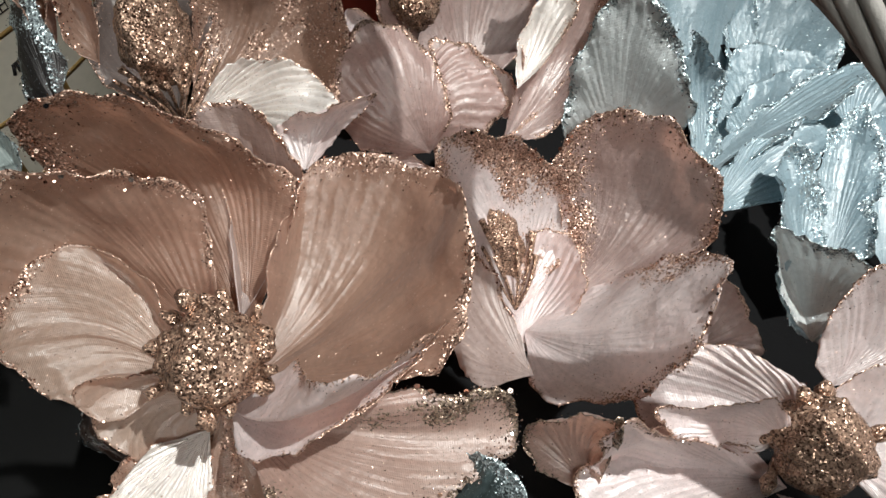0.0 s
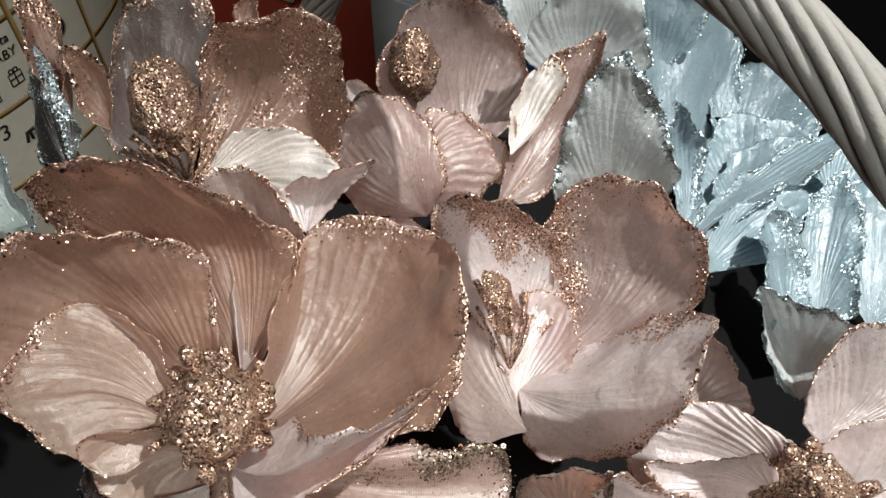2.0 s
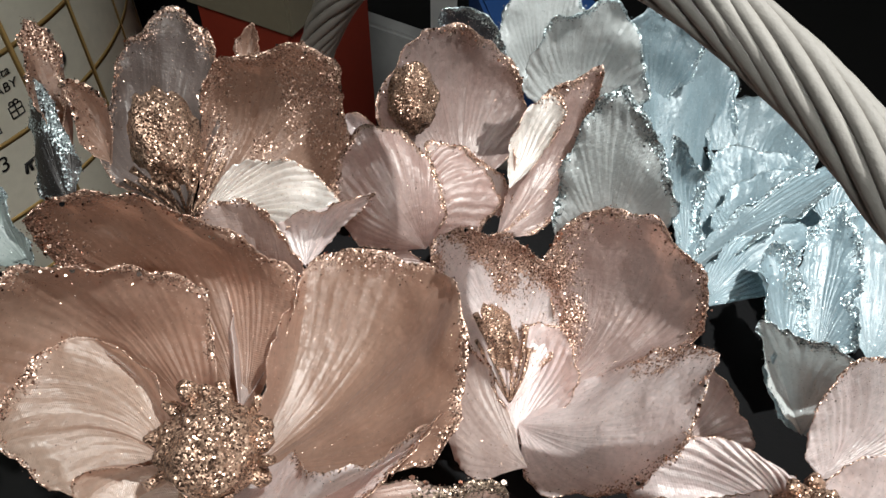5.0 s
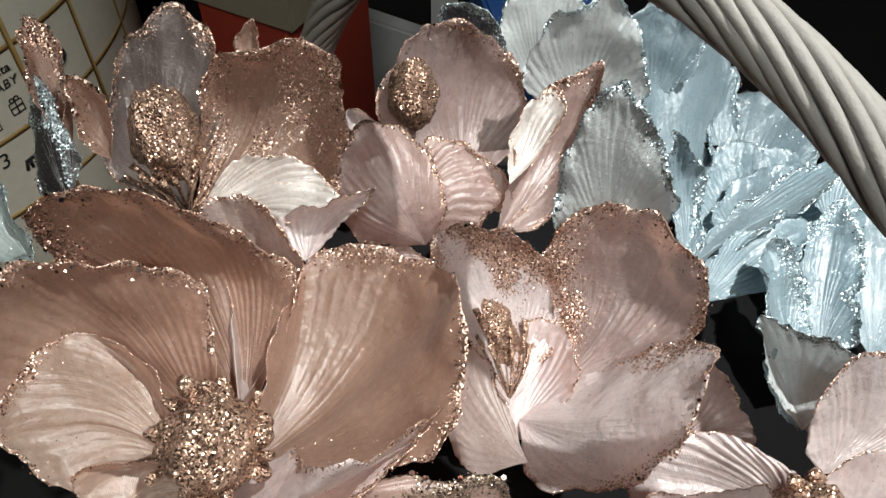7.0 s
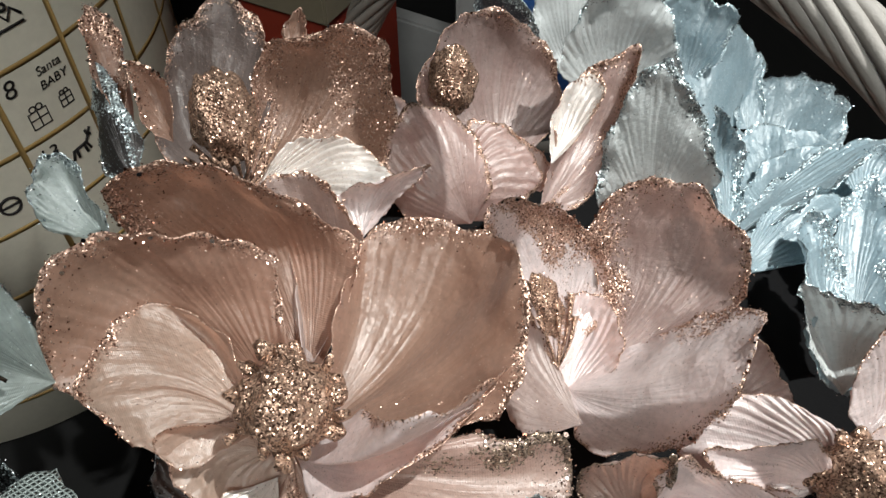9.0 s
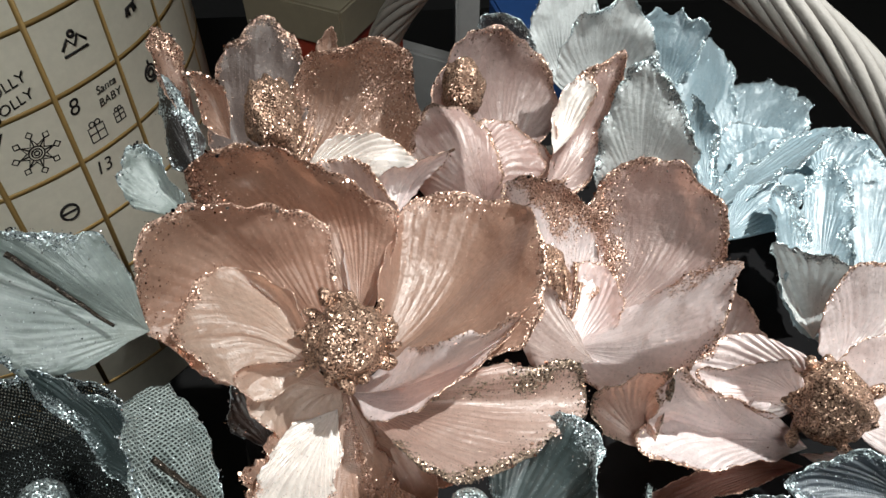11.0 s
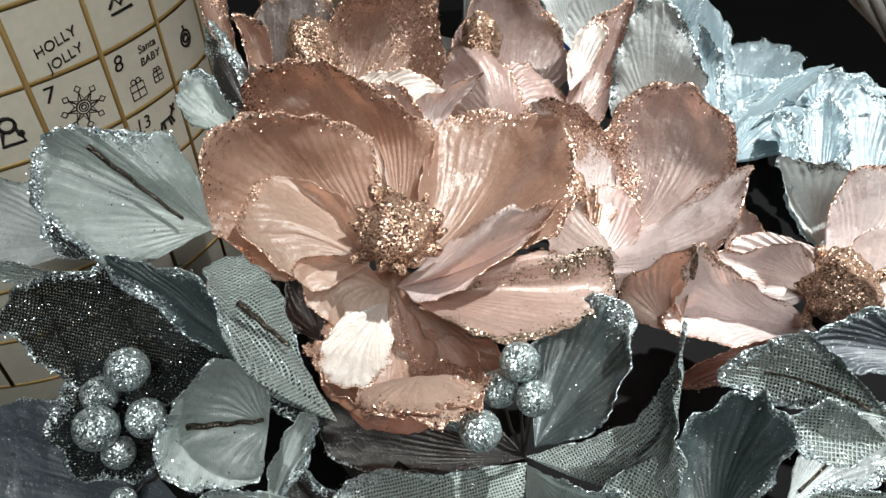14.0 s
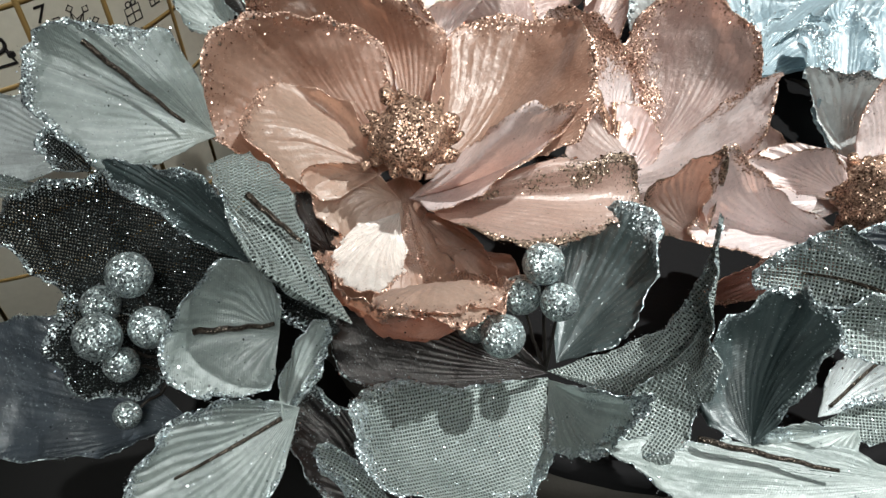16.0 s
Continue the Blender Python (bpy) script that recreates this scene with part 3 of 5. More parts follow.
for col in range(-3, 7):
    bm = bmesh.new()
    a = FIRST + col * PITCH
    curved_strip(bm, a - 0.0090, a + 0.0090, 0.045, 0.447, 0.0002)
    part("gold_line", bm, GOLD, drum)


def lettering(text, col, row, dx, dz, size, tilt=0.0):
    data = bpy.data.curves.new("printed_word", "FONT")
    data.body, data.size, data.align_x, data.align_y, data.extrude, data.shear = text, size, "CENTER", "CENTER", 0.0001, 0.15
    data.materials.append(INK)
    ob = new("printed_word", data)
    ob.parent = drum
    ob.matrix_local = on_drum(col, row, dx, dz, 0.0004) @ pose(0, 0, 0, 0, 0, tilt)


def inked(strokes, col, row, dx, dz, width=0.0005, name="drawing"):
    """Line drawing: strokes of points in mm round the middle of a square."""
    bm = bmesh.new()
    for s in strokes:
        pts = []
        for x, y in s:
            m = on_drum(col, row, dx + x / 51, dz + y / 50, 0.0)
            pts.append(m.translation)
        tube(bm, pts, width, 5)
    part(name, bm, INK, drum)


def circle(r, n=14, x=0, y=0):
    return [(x + r * math.cos(2 * math.pi * k / n), y + r * math.sin(2 * math.pi * k / n)) for k in range(n + 1)]


star = [[((11 if k % 2 == 0 else 6.0) * math.cos(math.pi * k / 8), (11 if k % 2 == 0 else 6.0) * math.sin(math.pi * k / 8)) for k in range(17)], circle(3.2), circle(1.6), circle(5.0)]
for k in range(8):
    a = math.pi * k / 4
    c, s = math.cos(a), math.sin(a)
    star.append([(c * x - s * y, s * x + c * y) for x, y in ((11.0, 0), (13.5, 2.3), (16, 0), (13.5, -2.3), (11.0, 0))])
    star.append([(c * x - s * y, s * x + c * y) for x, y in ((5.5, 0), (11, 0))])
inked(star, 0, 0, 0.05, -0.06)
lettering("7", 0, 0, -0.31, 0.27, 0.016)
lettering("HOLLY", 0, -1, 0.0, -0.10, 0.0095, 12)
lettering("JOLLY", 0, -1, 0.05, -0.33, 0.0095, 12)
lettering("8", 1, 0, -0.32, 0.27, 0.016)
lettering("Santa", 1, 0, 0.2, 0.3, 0.008)
lettering("BABY", 1, 0, 0.2, 0.12, 0.008)
lettering("13", 1, 1, -0.25, 0.27, 0.014)
lettering("eleven", -1, 1, 0.1, 0.05, 0.012, 4)
gift = [[(-6, -7), (6, -7), (6, 4), (-6, 4), (-6, -7)], [(0, -7), (0, 4)], [(-6, -1), (6, -1)], circle(2.0, 10, -2.2, 6), circle(2.0, 10, 2.2, 6)]
inked(gift, 1, 0, -0.14, -0.2)
inked([[(x * 0.7, y * 0.7) for x, y in s] for s in gift], 1, 0, 0.25, -0.18)
deer = [[(-6, 0), (5, 1), (8, 5), (10, 4)], [(-5, 0), (-7, -6)], [(-3, 0), (-3, -6)], [(3, 0), (4, -6)], [(5, 1), (7, -5)], [(8, 5), (7, 9)], [(8, 5), (11, 9)]]
inked(deer, 1, 1, 0.15, 0.1, 0.0011)
inked([[(0.8 * x, 0.8 * y) for x, y in s] for s in deer], 2, -1, 0, 0, 0.001)
inked([circle(5, 12, 0, 4), [(-4, 0), (-7, -10), (7, -10), (4, 0)], circle(1.4, 8, 6, -4)], -1, 0, 0.1, 0.0, 0.0013)
inked([[(-9, 0), (-4, 6), (0, 0), (4, 6), (9, 0)], [(-9, -4), (9, -4)], circle(2, 8, 0, 8)], 1, -1, 0, 0.0, 0.0010)
inked([[(0, -9), (0, 9)], [(-7, -5), (7, 5)], [(-7, 5), (7, -5)], circle(4)], 0, -2, 0, 0, 0.0009)
inked([[(-8, -6), (8, -6), (0, 9), (-8, -6)], [(0, -6), (0, -10)]], 1, -2, 0, 0, 0.0009)
inked([[(-8, 5), (-6, -2), (0, -5), (6, -2), (8, 5)], circle(2, 8, -9, 6), circle(2, 8, 9, 6)], -1, -1, 0.1, 0, 0.0010)
inked([circle(6), circle(3), [(0, 6), (0, 10)]], 2, 0, 0, 0, 0.001)
inked([[(-3, -9), (-3, 9), (3, 9), (3, -9), (-3, -9)], [(-7, 0), (7, 0)]], -1, 1, 0.0, -0.3, 0.0008)
inked([circle(6), [(-6, 0), (6, 0)]], 0, 1, 0.1, -0.1, 0.001)


# ---- what stands behind the basket, and the lamps ----
def crate(name, at, turn_z, size, mat, label, category, lid=0.0):
    ob = thing(name, at, label, category)
    ob.rotation_euler = (0, 0, radians(turn_z))
    bm = bmesh.new()
    box(bm, (-size[0] / 2, -size[1] / 2, 0), (size[0] / 2, size[1] / 2, size[2]), 0.003)
    part("body", bm, mat, ob, smooth=False)
    if lid:
        bm = bmesh.new()
        box(bm, (-size[0] / 2 - 0.004, -size[1] / 2 - 0.004, size[2] - lid), (size[0] / 2 + 0.004, size[1] / 2 + 0.004, size[2] + 0.004), 0.002)
        part("lid", bm, KRAFT, ob, "kraft-brown lid", smooth=False)
    return ob


# panel added above the fill lamp, glows but stays out of view
fixture = thing("fill_panel", (0.1, -1.45, 2.70), "unseen square ceiling panel added to carry the fill light", "lamp")
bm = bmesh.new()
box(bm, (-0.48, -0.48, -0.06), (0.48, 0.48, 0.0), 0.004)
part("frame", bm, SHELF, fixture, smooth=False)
m, nt = material("fill_panel_diffuser")
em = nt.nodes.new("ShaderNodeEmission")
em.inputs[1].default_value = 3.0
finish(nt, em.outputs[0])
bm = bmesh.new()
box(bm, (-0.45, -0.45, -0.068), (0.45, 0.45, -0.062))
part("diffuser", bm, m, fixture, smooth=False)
spot = thing("spotlight", SPOT_FROM, "small black shop spotlight under the ceiling", "lamp")
aim = (Vector((0.06, 0.17, 0.3)) - Vector(SPOT_FROM)).normalized()
bm = bmesh.new()
tube(bm, [-aim * 0.03, -aim * 0.05, -aim * 0.14, -aim * 0.16], [0.05, 0.055, 0.05, 0.02], 20)
part("housing", bm, STEM, spot)
bm = bmesh.new()
tube(bm, [-aim * 0.1, Vector((-aim.x * 0.1, -aim.y * 0.1, 2.70 - SPOT_FROM[2]))], 0.008, 10)
part("arm", bm, STEM, spot)


# ---- flowers and leaves in the basket ----
flower = thing("pink_flower", (-0.0825, 0.1312, 0.2824), "large open dusty-pink satin flower with rose-gold glittered rims", "artificial flower", "flowers in the basket")
petal(flower, "pink", (0.0000, 0.0000, 0.0000), (-33.0, -36.5, 160.1), 0.1019, (0.55, -0.02, -0.21), ((0.39, -0.44, -0.06), (0.75, -0.29, 0.01)), ((0.31, 0.36, -0.04), (0.78, 0.35, -0.01)), rim=8, pleats=1.3, tip=0.6)
petal(flower, "pink", (0.0059, 0.0103, -0.0055), (-29.5, -52.9, 128.6), 0.1033, (0.43, -0.06, -0.24), ((0.38, -0.39, -0.19), (0.68, -0.28, -0.13)), ((0.55, 0.36, -0.24), (1.03, 0.34, -0.07)), rim=10, tip=0.6, pleats=1.2)
petal(flower, "blush", (0.0058, 0.0158, 0.0012), (6.2, -32.9, 91.7), 0.0842, (0.66, -0.07, -0.21), ((0.50, -0.28, -0.08), (0.77, -0.24, -0.06)), ((0.70, 0.10, -0.08), (0.92, 0.22, -0.06)), rim=2, pleats=0.5)
petal(flower, "pink", (0.0109, -0.0068, -0.0037), (9.0, -24.0, 47.2), 0.1022, (0.63, -0.06, -0.14), ((0.49, -0.53, 0.12), (0.95, -0.30, 0.20)), ((0.44, 0.23, 0.03), (0.77, 0.34, -0.01)), rim=5, tip=0.55, pleats=0.7)
petal(flower, "cream", (-0.0087, -0.0120, 0.0060), (-16.2, -30.1, 176.2), 0.0667, (0.52, -0.21, -0.15), ((0.33, -0.44, 0.00), (0.78, -0.55, -0.19)), ((0.30, 0.28, -0.12), (0.84, 0.15, -0.07)), rim=2, tip=0.6, pleats=0.5)
petal(flower, "cream", (-0.0007, -0.0135, -0.0097), (-54.7, 8.1, -140.9), 0.0350, (0.59, -0.30, -0.09), ((0.27, -0.75, 0.11), (0.93, -1.04, -0.07)), ((0.18, 0.21, 0.03), (0.57, 0.18, 0.02)), rim=1, pleats=0.6)
petal(flower, "pink", (0.0023, 0.0001, -0.0046), (-10.2, 37.6, -97.4), 0.0259, (0.47, -0.02, -0.18), ((0.38, -0.49, 0.09), (0.83, -0.40, 0.11)), ((0.34, 0.42, 0.11), (0.79, 0.38, 0.09)), rim=1, pleats=0.5)
# lit left part of the next petal, set as a separate whiter piece
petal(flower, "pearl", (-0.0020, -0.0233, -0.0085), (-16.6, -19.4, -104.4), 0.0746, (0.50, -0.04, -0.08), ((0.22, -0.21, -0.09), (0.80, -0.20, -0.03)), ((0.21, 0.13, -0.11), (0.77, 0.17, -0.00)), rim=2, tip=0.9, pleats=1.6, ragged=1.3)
petal(flower, "pink", (0.0020, -0.0131, -0.0106), (-12.6, -17.0, -83.6), 0.1030, (0.22, -0.00, -0.23), ((0.14, -0.31, -0.11), (0.75, -0.39, -0.01)), ((0.21, 0.16, -0.15), (0.83, 0.27, 0.04)), rim=10, tip=0.7, ragged=2.4)
# lit lip of the petal above, set as a separate paler piece
petal(flower, "cream", (0.0119, -0.0792, 0.0038), (-0.8, -27.3, -92.0), 0.0397, (0.60, 0.03, 0.06), ((0.24, -0.62, 0.01), (0.87, -0.48, 0.01)), ((0.25, 0.61, 0.02), (0.75, 0.48, -0.01)), rim=7, tip=0.8, pleats=0.5, ragged=2.2)
petal(flower, "smoke", (0.0030, -0.0138, -0.0084), (3.1, -1.2, -5.3), 0.1090, (0.49, -0.09, 0.07), ((0.42, -0.49, 0.24), (0.80, -0.25, 0.07)), ((0.44, 0.03, 0.13), (0.85, 0.05, 0.18)), rim=8, tip=0.5, dark=1, heavy=-0.25)
knob(flower, (0.0059, -0.0121, 0.0266), (-0.00, -0.40, 0.88), 0.017, 0.015, 11, 16)
petal(flower, "white", (0.0037, -0.0145, -0.0077), (53.6, -20.2, 11.9), 0.0906, (0.38, -0.06, 0.11), ((0.19, -0.10, 0.36), (0.70, -0.04, 0.26)), ((0.34, 0.09, 0.07), (0.70, 0.19, 0.55)), rim=4, tip=0.25)
petal(flower, "pink", (0.0111, -0.0276, -0.0249), (41.1, 24.7, -16.0), 0.0465, (0.57, -0.00, -0.12), ((0.33, -0.17, 0.02), (0.80, -0.21, 0.00)), ((0.40, 0.11, 0.00), (0.80, 0.20, 0.02)), rim=1)
petal(flower, "pink", (0.0029, -0.0103, -0.0163), (24.6, 23.5, -49.1), 0.0629, (0.52, 0.01, -0.11), ((0.40, -0.17, -0.05), (0.83, -0.23, -0.02)), ((0.33, 0.19, -0.05), (0.73, 0.20, -0.02)), rim=1)

flower = thing("pink_flower", (0.0329, 0.1788, 0.2299), "pale pink satin flower, strong light put into its whiter petals, rose-gold glittered rims", "artificial flower", "flowers in the basket")
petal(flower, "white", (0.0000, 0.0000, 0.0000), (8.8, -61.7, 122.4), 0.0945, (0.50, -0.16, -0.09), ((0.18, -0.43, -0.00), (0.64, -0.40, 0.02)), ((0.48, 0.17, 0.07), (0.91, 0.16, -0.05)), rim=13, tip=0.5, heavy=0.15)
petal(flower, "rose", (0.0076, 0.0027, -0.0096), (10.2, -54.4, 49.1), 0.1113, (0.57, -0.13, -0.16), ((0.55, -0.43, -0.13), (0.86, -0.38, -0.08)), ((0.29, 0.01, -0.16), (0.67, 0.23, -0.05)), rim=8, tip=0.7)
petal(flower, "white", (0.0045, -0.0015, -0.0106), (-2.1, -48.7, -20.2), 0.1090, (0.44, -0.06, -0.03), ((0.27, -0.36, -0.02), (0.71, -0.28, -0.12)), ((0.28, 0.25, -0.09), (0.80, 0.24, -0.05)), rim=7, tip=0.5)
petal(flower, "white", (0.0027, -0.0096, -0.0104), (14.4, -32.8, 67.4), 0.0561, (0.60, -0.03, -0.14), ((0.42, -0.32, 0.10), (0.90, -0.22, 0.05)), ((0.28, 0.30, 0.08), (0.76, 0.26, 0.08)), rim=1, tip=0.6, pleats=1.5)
petal(flower, "blush", (0.0017, -0.0482, 0.0403), (-23.7, -1.3, 120.0), 0.0528, (0.49, 0.09, -0.02), ((0.49, -0.12, -0.06), (0.95, -0.19, -0.03)), ((0.23, 0.38, -0.05), (0.65, 0.36, -0.04)), rim=1, pleats=0.3)
petal(flower, "rose", (0.0794, -0.0095, -0.0174), (30.2, -48.4, 47.5), 0.0411, (0.57, -0.13, -0.16), ((0.35, -0.77, -0.05), (0.68, -0.47, -0.02)), ((0.58, 0.18, -0.03), (1.10, 0.26, -0.04)), rim=1)
knob(flower, (-0.0068, 0.0262, 0.0215), (-0.24, 0.45, 0.86), 0.0095, 0.02, 12, 0)
filaments(flower, (0.0002, 0.0026, 0.0009), ((-0.0164, 0.0220, 0.0443), (-0.0105, 0.0150, 0.0276), (-0.0003, 0.0245, 0.0280), (0.0079, 0.0302, 0.0249), (0.0098, 0.0231, 0.0162), (-0.0162, 0.0121, 0.0383)), 5)
petal(flower, "white", (0.0055, -0.0068, -0.0204), (27.3, -25.8, 67.1), 0.0371, (0.51, 0.03, -0.11), ((0.05, -0.45, 0.11), (0.68, -0.45, 0.03)), ((0.35, 0.66, 0.05), (0.75, 0.65, 0.09)), rim=1)

flower = thing("pink_flower", (0.0549, 0.0895, 0.2572), "pink satin flower with a round rose-gold glittered boss, folded petals", "artificial flower", "flowers in the basket")
petal(flower, "smoke", (0.0000, 0.0000, 0.0000), (-6.5, -80.2, 74.8), 0.0513, (0.35, 0.17, -0.12), ((0.27, -0.04, -0.06), (0.70, -0.04, -0.02)), ((0.09, 0.41, 0.02), (0.36, 0.58, -0.10)), rim=5, dark=1)
petal(flower, "white", (0.0732, 0.0092, -0.0151), (-75.1, -43.0, -179.0), 0.0956, (0.51, 0.12, -0.09), ((0.43, -0.00, -0.07), (0.80, -0.02, 0.00)), ((0.38, 0.27, -0.02), (0.81, 0.30, -0.05)), rim=3)
petal(flower, "white", (0.0861, 0.0237, -0.0033), (-33.9, 8.0, 158.3), 0.0667, (0.53, -0.07, 0.04), ((0.08, -0.27, 0.16), (0.65, -0.36, 0.12)), ((0.33, 0.18, 0.10), (0.82, 0.22, 0.18)), rim=2)
petal(flower, "white", (0.0734, 0.0168, 0.0071), (-63.3, -26.0, -180.0), 0.0609, (0.49, -0.02, -0.07), ((0.26, -0.27, 0.02), (0.59, -0.22, 0.04)), ((0.40, 0.09, 0.01), (0.87, 0.10, 0.05)), rim=2)
petal(flower, "white", (0.0788, 0.0073, -0.0169), (-17.1, -16.3, -175.7), 0.0921, (0.49, -0.09, -0.05), ((0.29, -0.19, 0.06), (0.78, -0.20, 0.06)), ((0.38, 0.11, 0.07), (0.81, 0.13, 0.05)), rim=2)
petal(flower, "rust", (0.0785, 0.0038, -0.0277), (-53.8, -1.8, -168.8), 0.0803, (0.52, -0.02, -0.07), ((0.40, -0.17, 0.00), (0.80, -0.12, 0.01)), ((0.31, 0.05, 0.01), (0.74, 0.07, -0.00)), rim=2)
petal(flower, "white", (0.1039, 0.0473, -0.0106), (13.5, -52.1, 68.8), 0.0536, (0.57, -0.22, -0.12), ((0.44, -1.02, -0.06), (1.15, -0.78, 0.03)), ((0.21, 0.18, -0.03), (0.75, 0.17, -0.00)), rim=4)
knob(flower, (0.0846, 0.0155, 0.0077), (-0.01, -0.47, 0.88), 0.018, 0.016, 13, 7)
petal(flower, "white", (0.1024, 0.0182, -0.0148), (14.6, -41.4, 27.6), 0.0625, (0.44, -0.06, -0.09), ((0.06, -0.37, 0.12), (0.81, -0.53, 0.16)), ((0.23, 0.36, 0.12), (0.59, 0.34, 0.16)), rim=2)
petal(flower, "white", (0.0752, 0.0055, -0.0189), (19.6, -30.7, -24.7), 0.0506, (0.45, -0.02, 0.05), ((0.38, -0.23, 0.30), (0.83, -0.16, 0.13)), ((0.29, -0.07, 0.29), (0.65, -0.03, 0.14)), rim=2)

flower = thing("pink_flower", (-0.1428, 0.2408, 0.3027), "dusty-pink satin flower with a tall glittered cone, behind the large one", "artificial flower", "flowers in the basket")
petal(flower, "pink", (-0.0178, 0.0096, 0.0156), (-3.3, -26.8, 115.6), 0.0724, (0.63, -0.01, -0.13), ((0.33, -0.05, 0.01), (0.79, -0.14, 0.00)), ((0.39, 0.08, 0.04), (0.75, 0.08, -0.02)), rim=9, pleats=0.4)
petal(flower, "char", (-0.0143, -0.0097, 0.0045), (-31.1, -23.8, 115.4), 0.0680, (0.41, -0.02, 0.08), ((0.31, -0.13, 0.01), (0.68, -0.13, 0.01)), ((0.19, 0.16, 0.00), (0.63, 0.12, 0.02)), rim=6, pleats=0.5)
petal(flower, "pink", (-0.0008, 0.0104, 0.0140), (-22.7, -36.9, 124.3), 0.0412, (0.57, 0.01, -0.22), ((0.39, -0.19, 0.02), (0.77, -0.22, 0.00)), ((0.29, 0.19, 0.01), (0.73, 0.11, 0.01)), rim=7, pleats=0.4)
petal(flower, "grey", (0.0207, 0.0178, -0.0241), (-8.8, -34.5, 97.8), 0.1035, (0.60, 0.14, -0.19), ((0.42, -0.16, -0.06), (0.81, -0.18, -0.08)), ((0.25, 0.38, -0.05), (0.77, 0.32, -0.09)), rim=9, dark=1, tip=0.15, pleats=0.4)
petal(flower, "pink", (0.0276, 0.0109, -0.0234), (32.0, -40.1, 39.8), 0.0977, (0.51, 0.00, -0.27), ((0.48, -0.47, -0.13), (0.86, -0.24, -0.11)), ((0.23, 0.20, -0.17), (0.63, 0.38, -0.07)), rim=18, tip=0.7)
# lit lower part of the petal above, its brightness put into white cloth
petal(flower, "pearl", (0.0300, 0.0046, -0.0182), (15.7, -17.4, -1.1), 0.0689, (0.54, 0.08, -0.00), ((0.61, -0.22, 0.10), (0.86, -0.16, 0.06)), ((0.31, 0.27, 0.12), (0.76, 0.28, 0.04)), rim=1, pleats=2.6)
petal(flower, "white", (0.0858, -0.0282, -0.0104), (54.0, -47.8, 16.6), 0.0486, (0.31, 0.08, -0.16), ((0.18, -0.01, -0.09), (0.62, -0.01, -0.07)), ((0.01, 0.36, -0.07), (0.29, 0.35, -0.09)), rim=1, tip=0.2)
petal(flower, "pink", (0.0421, 0.0843, 0.0110), (14.8, -43.6, 65.5), 0.0222, (0.49, -0.04, -0.27), ((0.25, -0.36, -0.03), (0.73, -0.23, 0.02)), ((0.35, 0.18, -0.03), (0.75, 0.12, 0.02)), rim=5)
knob(flower, (0.0225, 0.0186, 0.0202), (-0.12, 0.49, 0.81), 0.0145, 0.022, 14, 0)
filaments(flower, (0.0280, 0.0008, -0.0137), ((0.0074, 0.0092, 0.0120), (0.0137, 0.0004, 0.0137), (0.0204, -0.0041, 0.0164), (0.0259, -0.0065, 0.0171), (0.0312, -0.0056, 0.0179), (0.0342, 0.0000, 0.0175), (0.0361, 0.0096, 0.0151), (0.0380, 0.0193, 0.0130), (0.0419, 0.0232, 0.0111), (0.0458, 0.0193, 0.0078), (0.0030, 0.0076, 0.0066), (0.0369, -0.0015, 0.0122)), 6)

flower = thing("pink_flower", (0.0175, 0.3341, 0.2194), "cupped pink satin flower at the back of the basket", "artificial flower", "flowers in the basket")
petal(flower, "rose", (0.0000, 0.0000, 0.0000), (13.0, -58.5, 102.6), 0.0958, (0.49, -0.02, -0.18), ((0.24, -0.42, 0.06), (0.69, -0.42, -0.02)), ((0.37, 0.51, 0.02), (0.81, 0.40, 0.02)), rim=6, pleats=1.4, tip=0.6)
petal(flower, "rose", (-0.0238, -0.0826, 0.0399), (-23.3, -46.7, 131.2), 0.0660, (0.56, 0.02, 0.21), ((0.21, -0.27, 0.11), (0.75, -0.29, 0.04)), ((0.27, 0.40, 0.06), (0.75, 0.39, 0.09)), rim=3, tip=0.5, pleats=0.7)
petal(flower, "rose", (-0.0223, -0.0762, 0.0349), (35.7, -27.2, 27.5), 0.0432, (0.53, 0.29, 0.27), ((0.31, -0.18, 0.08), (0.71, -0.20, 0.06)), ((0.41, 0.68, 0.16), (0.93, 0.76, -0.01)), rim=3, tip=0.4, pleats=0.8)
petal(flower, "blush", (0.0132, -0.0621, 0.0416), (7.1, -26.8, 118.1), 0.0408, (0.58, -0.01, -0.16), ((0.17, -0.33, -0.00), (0.43, -0.32, -0.10)), ((0.58, 0.49, -0.04), (1.18, 0.48, -0.06)), rim=2)
petal(flower, "rose", (0.0115, -0.0728, 0.0363), (35.3, -34.7, 51.2), 0.1015, (0.51, -0.11, -0.18), ((0.23, -0.21, -0.04), (0.69, -0.13, 0.02)), ((0.22, 0.08, 0.05), (0.63, 0.18, -0.07)), rim=9, tip=0.3)
# lit inner curl of the petal above, whitened by colour
petal(flower, "pearl", (0.0177, -0.0604, 0.0603), (14.1, -29.6, 61.1), 0.0553, (0.54, 0.00, -0.11), ((0.39, -0.14, 0.00), (0.81, -0.19, -0.00)), ((0.30, 0.15, 0.03), (0.69, 0.15, -0.03)), rim=3)
petal(flower, "rose", (-0.0811, -0.0972, 0.0410), (7.6, 4.5, 6.8), 0.0703, (0.48, 0.05, -0.04), ((0.28, -0.09, 0.04), (0.67, -0.09, 0.06)), ((0.22, 0.10, 0.05), (0.61, 0.10, 0.05)), rim=1)
